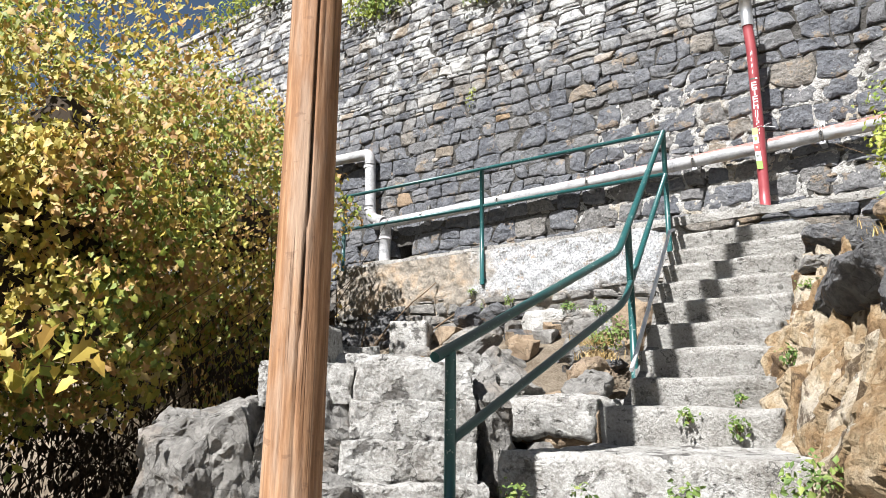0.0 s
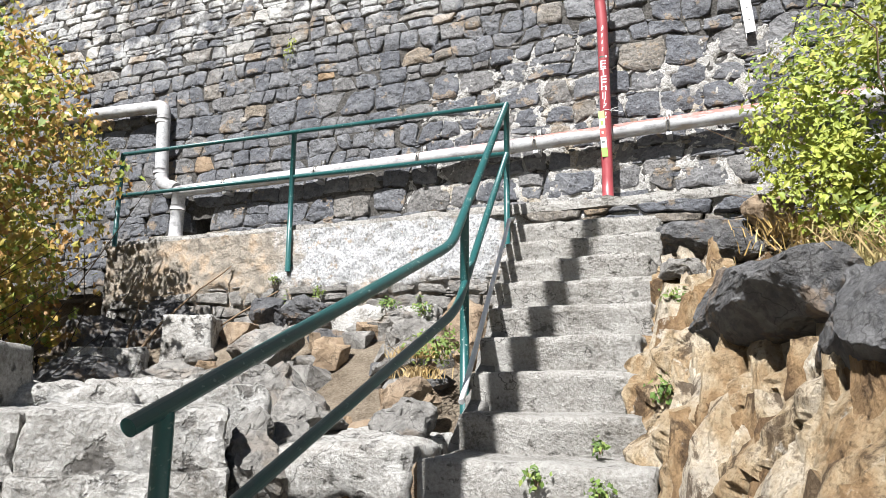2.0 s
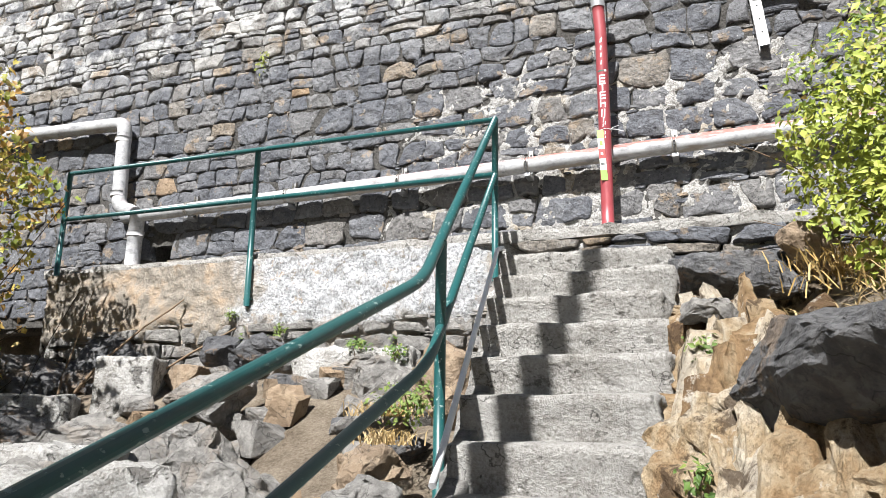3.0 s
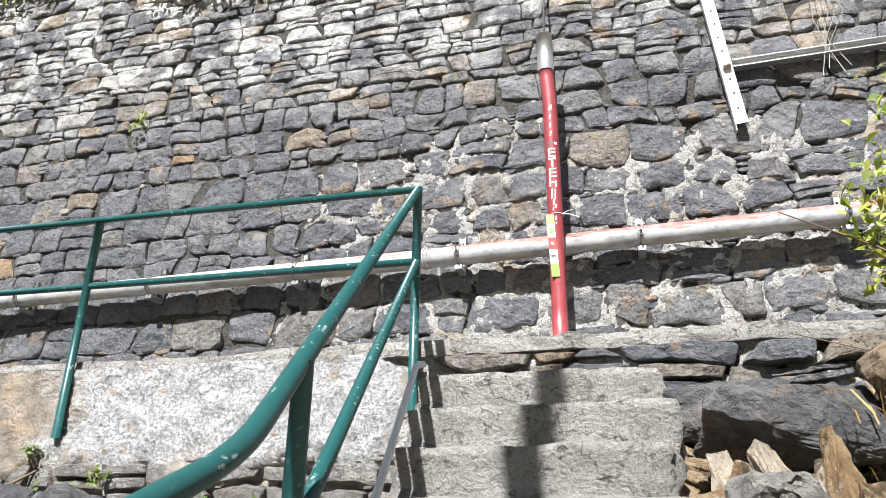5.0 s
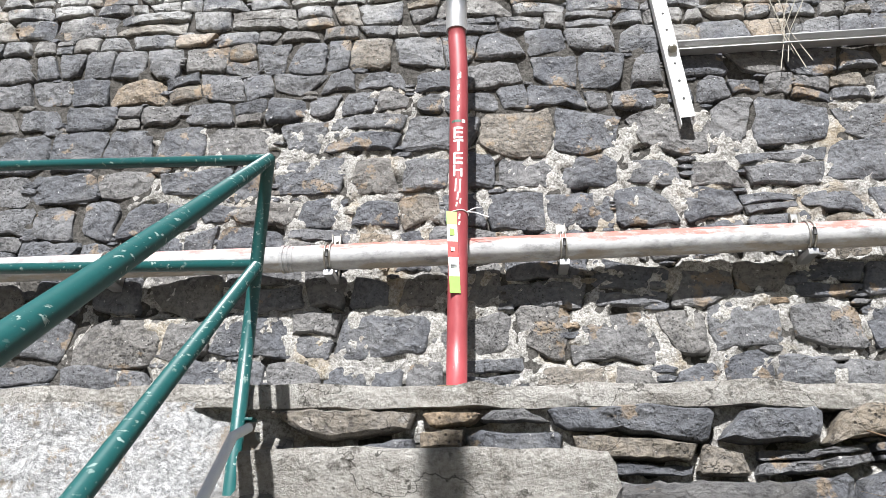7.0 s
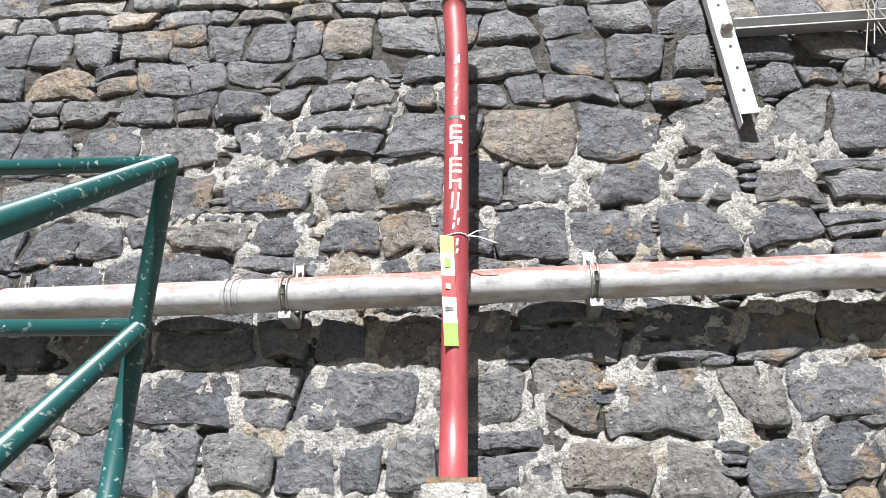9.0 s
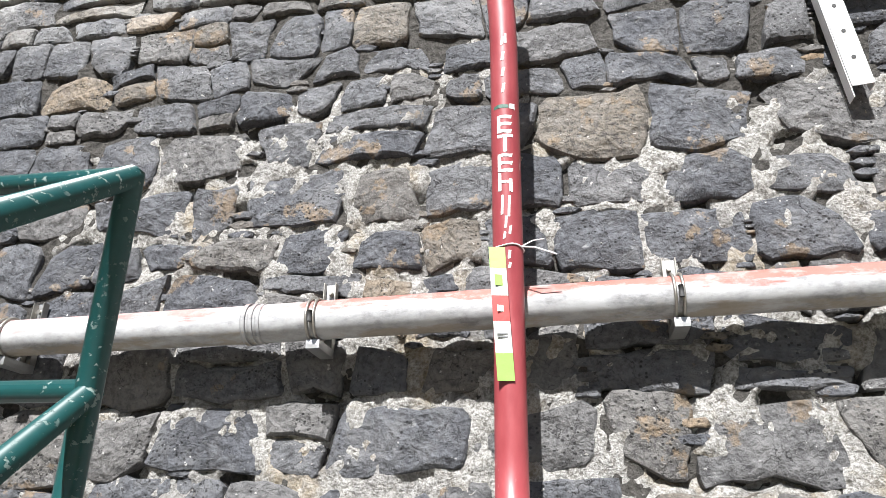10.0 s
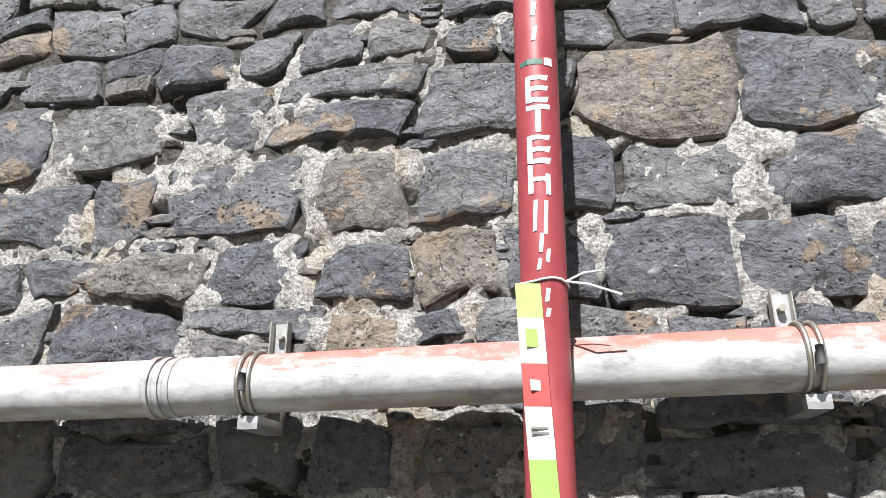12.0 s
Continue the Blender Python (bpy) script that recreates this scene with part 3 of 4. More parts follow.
def mortar_sheet(name, x0, x1, z0, z1, y, step, depth, material, parent, scale=9.0, holes=0.05):
    """The uneven bed between the stones."""
    nx, nz = int((x1 - x0) / step), int((z1 - z0) / step)
    verts = []
    for j in range(nz + 1):
        for i in range(nx + 1):
            x, z = x0 + (x1 - x0) * i / nx, z0 + (z1 - z0) * j / nz
            d = depth(x, z) + 0.03 * noise.fractal(Vector((x, y, z)) * scale, 1.0, 2.1, 5) + 0.01 * noise.noise(Vector((x, y, z)) * 34)
            d -= holes * smooth01(noise.noise(Vector((x * 6.3, 9.0, z * 6.3))), -0.2, -0.42)
            verts.append((x, y - d, z))
    faces = [(j * (nx + 1) + i, j * (nx + 1) + i + 1, (j + 1) * (nx + 1) + i + 1, (j + 1) * (nx + 1) + i) for j in range(nz) for i in range(nx)
             if not (y > 8 and HOLE[0] < x0 + (x1 - x0) * (i + 0.5) / nx < HOLE[1] and z0 + (z1 - z0) * (j + 0.5) / nz < HOLE[3])]
    return raw(name, verts, faces, material, parent, smooth=True)


def bedded(x, z):
    """How full of mortar the joints are: 1 low on the wall and to its middle, 0 in the dry upper courses and far along."""
    v = noise.fractal(Vector((x * 0.9, 3.0, z * 0.9)), 1.0, 2.0, 3) * 0.7
    return smooth01(z + v, 6.0, 5.1) * smooth01(x + v, -4.4, -3.2) * 0.9 + 0.1 * smooth01(v, 0.1, 0.4)


# the high retaining wall
HOLE = (-6.74, -6.42, 3.3, 3.92)      # a dark drain opening


def in_hole(poly):
    cx, cz = sum(p[0] for p in poly) / len(poly), sum(p[1] for p in poly) / len(poly)
    return HOLE[0] - 0.06 < cx < HOLE[1] + 0.06 and cz < HOLE[3] + 0.04


def wall_body():
    bm = bmesh.new()
    for x0, x1, y0, z0, z1 in ((-18, HOLE[0], 0.07, 2.95, 9.35), (HOLE[1], 8, 0.07, 2.95, 9.35), (HOLE[0], HOLE[1], 0.07, HOLE[3], 9.35), (HOLE[0], HOLE[1], 0.7, 2.95, HOLE[3])):
        one = bmesh.ops.create_cube(bm, size=1.0)["verts"]
        bmesh.ops.transform(bm, matrix=Matrix.Translation(((x0 + x1) / 2, WALL_Y + (y0 + 0.77) / 2, (z0 + z1) / 2)) @ Matrix.Diagonal((x1 - x0, 0.77 - y0, z1 - z0, 1)), verts=one)
    return bm


wall = tagged(part("wall_retaining", wall_body(), JOINT), "high retaining wall of dark basalt rubble", "wall", kind="structure")
mortar_sheet("dark_joints", -17.5, 3.5, 3.0, 9.3, WALL_Y + 0.03, 0.08, lambda x, z: 0.026, JOINT, wall)
for bed_x0, bed_x1, bed_step in ((-6.5, -3.7, 0.03), (-3.7, 0.6, 0.0165), (0.6, 3.4, 0.03)):
    mortar_sheet("mortar_bed", bed_x0, bed_x1, 3.05, 6.9, WALL_Y + 0.03, bed_step, lambda x, z: -0.034 + 0.075 * bedded(x, z), MORTAR, wall)
coping = rough_box((21, 0.5, 0.13), (-7.2, WALL_Y + 0.2, 9.32), cut=0.3, r=0.02, amp=0.03, scale=2)
tagged(part("wall_coping", coping, OLD_CONCRETE), "weathered concrete coping along the wall top", "wall coping", kind="structure")


# ---- the low wall with the ledge ----
low_wall = tagged(part("wall_low", rough_box((10.2, 0.3, 2.15), (-1.6, FACE_Y + 0.2, 2.15), cut=0.5, r=0.01, amp=0.0), JOINT), "low rubble wall below a concrete ledge", "wall", kind="structure")
ledge = rough_box((10.2, WALL_Y - FACE_Y + 0.02, 0.09), (-1.6, (WALL_Y + FACE_Y) / 2, LEDGE_Z - 0.045), cut=0.1, r=0.018, amp=0.022, scale=3.5)
tagged(part("ledge", ledge, CONCRETE), "cracked concrete ledge on the low wall", "ledge", kind="structure")
mortar_sheet("mortar_bed", -6.6, 3.4, 1.9, 3.25, FACE_Y + 0.03, 0.035, lambda x, z: -0.005, MORTAR, low_wall)


def plaster_depth(x, z):
    v = noise.fractal(Vector((x * 1.6, 1.0, z * 1.6)), 1.0, 2.0, 4) * 0.16
    return -0.03 + 0.07 * smooth01(z + v, 2.56, 2.72) * smooth01(x + v, -2.18, -2.36) + 0.02 * noise.fractal(Vector((x * 5, 2.0, z * 5)), 1.0, 2.0, 5)


tagged(mortar_sheet("wall_render", -6.6, -2.02, 2.3, 3.265, FACE_Y + 0.01, 0.03, plaster_depth, LIMEWASH, None, 12.0, 0.0), "flaking render brushed white with lime", "wall render", kind="structure")


# ---- steps ----
stairs = thing("stairs", (-1.45, 5.2, 1.6), "narrow worn flight of cast concrete steps", "stairs", kind="structure")
for k, (y, z, xl) in enumerate(STEPS):
    back = FACE_Y + 0.02 if k == 0 else STEPS[k - 1][0] + 0.14
    xr = -0.87 + 0.03 * math.sin(k * 2.1)
    w, d = xr - xl, back - y
    bm = rough_box((w, d, 0.34), ((xl + xr) / 2, (y + back) / 2, z - 0.17), cut=0.045, r=0.018, amp=0.012, scale=4.0)
    for v in bm.verts:
        w2 = noise.fractal(v.co * 9, 1.0, 2.0, 4)
        if v.co.y < y + 0.06:
            v.co.y += 0.026 * smooth01(z - v.co.z, 0.025, 0.06) + 0.02 * smooth01(z - v.co.z, 0.06, 0.2)
        if v.co.y < y + 0.05 and v.co.z > z - 0.06:
            v.co += Vector((0, 0.5, -0.6)) * max(0, w2) * 0.016
        if v.co.x > xr - 0.1:
            v.co.x += 0.05 * w2
    part("step", bm, CONCRETE, stairs, smooth=True)
side = rough_box((0.14, 2.6, 0.5), (0, 0, 0), cut=0.08, r=0.03, amp=0.025, skew=lambda q: (-1.84 + q.x - 0.145 * q.y, 5.6 + q.y, 2.15 + q.z + 0.66 * q.y))
part("stringer", side, GREY_ROCK, stairs, smooth=True)

lower = thing("lower_steps", (-1.2, 2.5, 0.3), "broad broken concrete steps with weeds in the cracks", "stairs", kind="structure")
for y, z, xl, xr, d, h in ((3.94, 1.51, -1.72, -0.76, 0.55, 0.4), (3.02, 1.3, -1.78, -0.5, 1.1, 0.42), (2.42, 1.06, -1.9, 0.0, 0.75, 0.4), (1.85, 0.84, -2.0, 0.35, 0.75, 0.4), (1.25, 0.62, -2.1, 0.7, 0.75, 0.4), (0.65, 0.41, -2.2, 0.95, 0.75, 0.4)):
    def skewed(q, w=xr - xl):
        return (q.x, q.y + (0.22 * q.x if z == 1.3 else 0.06 * q.x), q.z)
    bm = rough_box((xr - xl, d, h), ((xl + xr) / 2, y + d / 2, z - h / 2), cut=0.055, r=0.022, amp=0.018, scale=3.5, skew=skewed)
    part("step", bm, OLD_CONCRETE if z < 1.4 else CONCRETE, lower, smooth=True)
bm = rough_box((0.62, 0.4, 0.2), (-2.0, 4.15, 1.36), cut=0.05, r=0.05, amp=0.04)
part("kerb_stone", bm, RUST_ROCK, lower, smooth=True)


# ---- rock bank beside the steps ----
def build_bank():
    ny, nv = 280, 84
    verts = []
    for i in range(ny + 1):
        y = 6.67 - 8.4 * i / ny
        foot = floor_z(y) - 0.15
        stair = 3.0 - (6.4 - y) * 0.66 if y > 4.2 else 1.55 - 0.45 * (4.2 - y)
        foot = max(foot, stair - 0.12) if y > 2 else min(foot, 0.2)
        bx = bank_x(y)
        top = bank_top(y)
        width = 0.42 + 0.22 * smooth01(y, 5.5, 3.8) - 0.34 * smooth01(y, 4.9, 6.2)
        for j in range(nv + 1):
            v = j / nv
            k = min(1.0, v / 0.74)
            base = Vector((bx + width * (0.25 * k + 0.75 * k ** 2.2), y, foot + (top - foot) * k))
            if v > 0.74:
                base.x += 1.5 * (v - 0.74) / 0.26
                base.z += 0.2 * smooth01(v, 0.76, 0.9) - 0.35 * smooth01(v, 0.93, 1.0)
            steep = smooth01(v, 0.0, 0.12) * smooth01(v, 1.0, 0.8)
            lean = base.y * 2.6 + base.z * 1.1 + 0.35 * noise.noise(base * 1.7)
            q = Vector((2.0, lean * 1.3, base.z * 0.35))
            split = abs(noise.noise(q) + 0.12 * noise.noise(base * 7))
            slab = noise.noise(Vector((lean * 0.75, base.z * 0.6, 4.0)))
            plate = noise.cell(Vector((lean * 0.9 + 0.25 * noise.noise(base * 4), base.z * 0.9 + 0.5 * noise.noise(base * 2), 1)))
            d = 0.2 * slab + 0.05 * (plate - 0.5) - 0.24 * smooth01(split, 0.07, 0.0) + 0.055 * noise.fractal(base * 6, 1.0, 2.0, 5)
            verts.append(base + Vector((-0.85, -0.3, 0.35)) * d * steep + wobble(base, 13, 0.012, 3) * steep)
    faces = [(i * (nv + 1) + j, i * (nv + 1) + j + 1, (i + 1) * (nv + 1) + j + 1, (i + 1) * (nv + 1) + j) for i in range(ny) for j in range(nv)]
    return tagged(raw("rock_bank", verts, faces, TUFF), "fissured ochre and cream tuff bank", "rock face", kind="structure")


bank = build_bank()
rng_b = random.Random(91)
for k in range(150):
    y = 5.5 - 3.9 * (k + rng_b.random()) / 150
    v = rng_b.uniform(0.22, 0.95)
    width = 0.42 + 0.22 * smooth01(y, 5.5, 3.8) - 0.34 * smooth01(y, 4.9, 6.2)
    stair = 3.0 - (6.4 - y) * 0.66 if y > 4.2 else 1.55 - 0.45 * (4.2 - y)
    foot = max(floor_z(y) - 0.15, stair - 0.12)
    q = rng_b.uniform(0.45, 1.25)
    at = (bank_x(y) + width * (0.25 * v + 0.75 * v ** 2.2) + 0.11, y, foot + (bank_top(y) - foot) * v - 0.06)
    part("slab", shard((0.2 * q, 0.15 * q, 0.62 * q), at, 300 + k, rng_b.uniform(10, 45), rng_b.uniform(-24, -8), rng_b.uniform(4, 20), 0.02, 14, 3 if q > 0.8 else 2), TUFF, bank)


def rock(name, size, at, seed, material, label, turn=0.0, tilt=0.0, amp=0.045, cuts=14, level=4):
    if level == 3:
        bm = shard([v * 1.15 for v in size], at, seed, turn, tilt, 0.0, amp * 0.5, 14, 2)
    else:
        bm = boulder(size, at, seed, cuts, level, amp, turn, tilt)
    return tagged(part(name, bm, material), label, "rock")


def dark_boulder(size, at, seed, turn, tilt=0.0, roll=0.0, points=16):
    return tagged(part("boulder", shard(size, at, seed, turn, tilt, roll, 0.022, points, 4), DARK_ROCK), "dark angular basalt boulder lying on the tuff bank", "rock")


for size, at, seed, turn, roll in (((0.6, 0.42, 0.24), (-0.52, 5.75, 2.7), 3, 4, 0), ((0.95, 0.46, 0.34), (-0.27, 4.1, 2.12), 5, 108, 0), ((0.7, 0.5, 0.34), (-0.06, 3.4, 2.0), 8, 120, 8),
                                   ((0.52, 0.42, 0.3), (0.22, 2.78, 1.93), 14, 110, 6), ((0.7, 0.6, 0.4), (0.5, 2.15, 1.86), 13, 150, 0), ((0.5, 0.36, 0.26), (-0.64, 6.4, 2.84), 15, 0, 0), ((0.4, 0.34, 0.22), (-0.22, 6.35, 2.8), 16, 20, 0), ((0.6, 0.5, 0.5), (0.95, 1.6, 1.9), 17, 20, 0)):
    dark_boulder(size, at, seed, turn, 0.0, roll, 40 if at[1] > 5 else 16)
rock("boulder", (0.26, 0.24, 0.24), (-0.2, 5.6, 2.82), 21, RUST_ROCK, "rust-brown porous stone beside the dark boulder")
rock("boulder", (0.2, 0.2, 0.16), (-0.66, 5.3, 2.47), 22, GREY_ROCK, "white-crusted stone at the edge of the steps")

# ---- broken masonry beside the lower steps ----
ALONG = Vector((-0.727, -0.687, 0))
TURN_B = math.degrees(math.atan2(0.687, 0.727))
INTO = Vector((-0.687, 0.727, 0))


def on_face(s, into, z):
    p = Vector((-2.06, 3.1, 0)) + ALONG * s + INTO * into
    return (p.x, p.y, z)


masonry = thing("broken_masonry", on_face(0.5, 0.2, 0.6), "crumbling concrete block wall beside the steps", "masonry")
for s, length, into, deep, z0, z1 in ((0.3, 0.62, 0.28, 0.55, 1.525, 1.73), (0.31, 0.64, 0.27, 0.58, 1.325, 1.53), (0.33, 0.68, 0.25, 0.64, 1.12, 1.33), (0.36, 0.84, 0.2, 0.7, 0.88, 1.125), (0.36, 1.0, 0.12, 0.75, 0.4, 0.885), (0.86, 0.48, 0.34, 0.55, 1.5, 1.72)):
    part("block", rough_box((length, deep, z1 - z0), on_face(s, into, (z0 + z1) / 2), TURN_B, 0.025, 0.016, 0.018, 6), OLD_CONCRETE, masonry)
for size, s, into, z, seed in (((0.5, 0.42, 0.5), 0.82, 0.14, 1.36, 31), ((0.6, 0.5, 0.75), 1.3, 0.2, 1.08, 32), ((0.42, 0.36, 0.6), 0.72, -0.02, 0.85, 33), ((0.55, 0.5, 0.5), 1.42, 0.45, 1.2, 34), ((0.5, 0.4, 0.5), 1.05, 0.0, 0.8, 36), ((0.5, 0.45, 0.7), 1.4, 0.32, 0.75, 37), ((0.26, 0.55, 0.6), -0.1, 0.36, 1.36, 38)):
    part("block", shard([1.15 * v for v in size], on_face(s, into, z), seed, TURN_B, 12, -10, 0.035, 16, 4), GREY_ROCK, masonry)

PALE = "pale grey rubble rock on the slope"
for size, at, seed, turn, mat in (((0.7, 0.5, 0.45), (-2.75, 4.35, 1.62), 42, 20, GREY_ROCK), ((0.4, 0.3, 0.2), (-2.45, 4.0, 1.5), 43, 0, GREY_ROCK),
                                  ((0.6, 0.45, 0.3), (-3.4, 4.8, 1.75), 44, 50, GREY_ROCK), ((0.55, 0.4, 0.3), (-3.7, 5.6, 2.05), 45, 20, GREY_ROCK), ((0.36, 0.3, 0.26), (-2.15, 4.75, 1.72), 46, 80, RUST_ROCK),
                                  ((0.9, 0.35, 0.36), (-3.0, 6.4, 2.25), 47, 2, GREY_ROCK), ((0.5, 0.3, 0.24), (-3.9, 6.5, 2.45), 48, 0, DARK_ROCK), ((0.4, 0.5, 0.5), (-2.18, 5.75, 2.15), 49, 0, RUST_ROCK),
                                  ((0.34, 0.3, 0.25), (-2.5, 5.4, 1.95), 50, 30, GREY_ROCK), ((0.4, 0.3, 0.25), (-4.3, 6.5, 2.45), 51, 10, DARK_ROCK), ((0.7, 0.5, 0.5), (-5.4, 6.3, 2.3), 52, 40, DARK_ROCK),
                                  ((0.8, 0.6, 0.7), (-6.0, 6.2, 2.1), 53, 40, DARK_ROCK), ((0.6, 0.4, 0.3), (-3.15, 3.9, 1.62), 54, 10, GREY_ROCK), ((0.6, 0.5, 0.4), (-4.1, 4.9, 1.75), 55, 30, GREY_ROCK),
                                  ((0.45, 0.35, 0.3), (-2.75, 6.15, 2.2), 56, 0, GREY_ROCK), ((0.3, 0.25, 0.22), (-2.0, 4.42, 1.6), 57, 0, GREY_ROCK), ((0.9, 0.8, 0.8), (-5.0, 5.1, 1.5), 58, 0, DARK_ROCK)):
    rock("rubble_rock", size, at, seed, mat, PALE if mat is GREY_ROCK else "rusty weathered rock on the slope" if mat is RUST_ROCK else "dark rubble rock under the wall", turn, amp=0.055, level=5 if max(size) > 0.55 else 4)
for size, at, turn in (((0.55, 0.42, 0.34), (-2.72, 3.72, 1.62), 48), ((0.6, 0.4, 0.3), (-3.5, 4.25, 1.68), 30), ((0.5, 0.34, 0.28), (-2.98, 3.28, 1.66), 42), ((0.9, 0.3, 0.26), (-3.1, 6.42, 2.33), 3)):
    tagged(part("concrete_block", rough_box(size, at, turn, 0.03, 0.03, 0.035, 5), OLD_CONCRETE, smooth=True), "pale broken concrete lump in the rubble", "block", "broken concrete in the rubble")
rng_s = random.Random(77)
for k in range(190):
    x, y = rng_s.uniform(-4.6, -1.95), rng_s.uniform(3.5, 6.75)
    if x > -2.1 - 0.145 * (y - 4.3) + 0.05:
        continue
    q = rng_s.uniform(0.07, 0.24) ** 1.0
    mat = rng_s.choice([GREY_ROCK, GREY_ROCK, GREY_ROCK, DARK_ROCK, RUST_ROCK])
    tagged(rock("rubble_stone", (q * 1.3, q, q * 0.8), (x, y, ground_z(x, y) + q * 0.2), 200 + k, mat, "small broken stone in the rubble slope", rng_s.uniform(0, 180), amp=0.02, level=3), group="loose stones on the slope")
landing = rough_box((0.95, 0.95, 0.24), (-2.28, 4.32, 1.44), 8, 0.04, 0.05, 0.04, 4)
tagged(part("concrete_slab", landing, OLD_CONCRETE, smooth=True), "dusty broken concrete slab beside the steps", "slab")
cube = tagged(part("concrete_block", rough_box((0.42, 0.42, 0.5), (-4.78, 5.98, 2.14), 28, 0.05, 0.02, 0.012, 5), OLD_CONCRETE, smooth=True), "pale concrete block standing among rubble", "block")
tagged(part("concrete_block", rough_box((0.6, 0.5, 0.3), (-5.2, 5.5, 1.95), 40, 0.05, 0.03, 0.02, 5), OLD_CONCRETE, smooth=True), "broken concrete slab lying among rubble", "block")
tagged(part("concrete_block", rough_box((0.34, 0.3, 0.26), on_face(0.9, 0.62, 1.83), 20, 0.04, 0.02, 0.014, 5), OLD_CONCRETE, smooth=True), "broken concrete lump on the masonry", "block")

# ---- handrail ----
A0, A1 = Vector((-1.81, 2.43, 1.705)), Vector((-1.725, 4.33, 2.505))
TOP = Vector((-2.103, 6.603, 4.203))
rail = thing("handrail", (-1.72, 4.45, 1.69), "green painted tubular steel handrail, paint chipped", "handrail")
R = 0.025
upper = [A0] + bend(A0, A1, TOP, 0.12) + [TOP]
part("top_rail", tube(upper, R), GREEN, rail)
M0, M1, M2 = Vector((-1.803, 2.55, 1.36)), Vector((-1.725, 4.4, 2.18)), Vector((-2.112, 6.63, 3.768))
part("middle_rail", tube([M0] + bend(M0, M1, M2, 0.14) + [M2], R * 0.9), GREEN, rail)
part("post", tube([(-1.805, 2.54, 0.86), (-1.805, 2.54, 1.74)], R), GREEN, rail)
part("post", tube([(-1.772, 4.65, 1.6), (-1.772, 4.65, 2.745)], R), GREEN, rail)
part("post", tube([(-2.12, 6.64, 2.95), (-2.103, 6.603, 4.213)], R), GREEN, rail)
END = -6.48
part("top_rail", tube([TOP, (END, 6.62, 4.28)], R * 0.85), GREEN, rail)
part("middle_rail", tube([M2, (END, 6.62, 3.81)], R * 0.85), GREEN, rail)
part("post", tube([(-4.27, 6.62, 2.86), (-4.27, 6.62, 4.255)], R), GREEN, rail)
part("post", tube([(END, 6.62, 3.25), (END, 6.62, 4.29)], R), GREEN, rail)
for p in ((-4.27, 6.64, 2.92), (-2.1, 6.65, 3.2)):
    part("fixing", rough_box((0.07, 0.05, 0.012), p, 0, 0.03, 0.003, 0), GREEN, rail)
strip = tube([(STEPS[0][2] + 0.02, 6.42, 3.14), (STEPS[0][2] + 0.02, 6.3, 3.1), (-1.66, 4.3, 1.735)], 0.016, 8)
tagged(part("conduit", strip, WHITE_STEEL), "thin white plastic conduit along the steps", "conduit")

# ---- wooden pole ----
def build_pole():
    n, rings, z0, z1 = 96, 150, 0.3, 8.7
    verts = []
    for j in range(rings + 1):
        z = z0 + (z1 - z0) * j / rings
        for i in range(n):
            a = 2 * math.pi * i / n
            r = 0.102 - 0.0033 * (z - z0) + 0.004 * noise.noise(Vector((math.cos(a) * 1.5, math.sin(a) * 1.5, z * 0.7)))
            for a0, zc, span, dep in ((-0.7, 2.2, 2.4, 0.045), (-0.42, 3.6, 1.2, 0.016), (-1.2, 1.4, 0.6, 0.008), (-2.2, 2.6, 1.2, 0.014)):
                line = a0 + 0.1 * (z - 2.0) + 0.1 * noise.noise(Vector((a0 * 9, 0, z * 1.1)))
                off = abs((a - line + math.pi) % (2 * math.pi) - math.pi)
                r -= dep * smooth01(off, 0.042, 0.0) * smooth01(abs(z - zc), span, span * 0.6)
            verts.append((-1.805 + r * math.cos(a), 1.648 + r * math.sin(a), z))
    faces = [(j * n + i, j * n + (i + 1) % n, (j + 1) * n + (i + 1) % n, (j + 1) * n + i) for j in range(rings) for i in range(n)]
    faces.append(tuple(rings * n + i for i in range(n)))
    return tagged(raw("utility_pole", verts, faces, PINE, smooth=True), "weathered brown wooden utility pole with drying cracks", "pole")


build_pole()

# ---- pipes on the wall ----
PY = WALL_Y - 0.17
drain = thing("drain_pipe", (-3.5, PY, 4.29), "long white plastic drain pipe with worn red primer", "pipe")


def pipe_z(x):
    return 4.296 + 0.02 * (x + 2.0) if x > -2.4 else 4.288 + 0.012 * (x + 2.4)


run = [(x, PY, pipe_z(x)) for x in (-7.05, -6, -5, -4, -3, -2.4, -1.5, -0.5, 0.8, 3.4)]
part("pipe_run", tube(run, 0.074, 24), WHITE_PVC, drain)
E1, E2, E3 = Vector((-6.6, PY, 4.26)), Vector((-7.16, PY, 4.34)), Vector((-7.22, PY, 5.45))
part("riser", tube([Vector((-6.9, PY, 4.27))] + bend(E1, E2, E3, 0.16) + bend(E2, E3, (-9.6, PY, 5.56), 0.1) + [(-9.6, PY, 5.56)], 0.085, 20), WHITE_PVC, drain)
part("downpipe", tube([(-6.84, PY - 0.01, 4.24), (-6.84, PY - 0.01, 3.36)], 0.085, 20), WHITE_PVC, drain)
for p, q in (((-7.218, PY, 5.2), (-7.22, PY, 5.26)), ((-7.18, PY, 4.5), (-7.184, PY, 4.56)), ((-6.84, PY - 0.01, 3.98), (-6.84, PY - 0.01, 4.04))):
    part("collar", tube([p, q], 0.096, 20), WHITE_PVC, drain)
for k in range(3):
    x = -2.445 + 0.028 * k
    part("collar", tube([(x, PY, pipe_z(x)), (x + 0.018, PY, pipe_z(x))], 0.081 - 0.002 * k, 24), WHITE_PVC, drain)


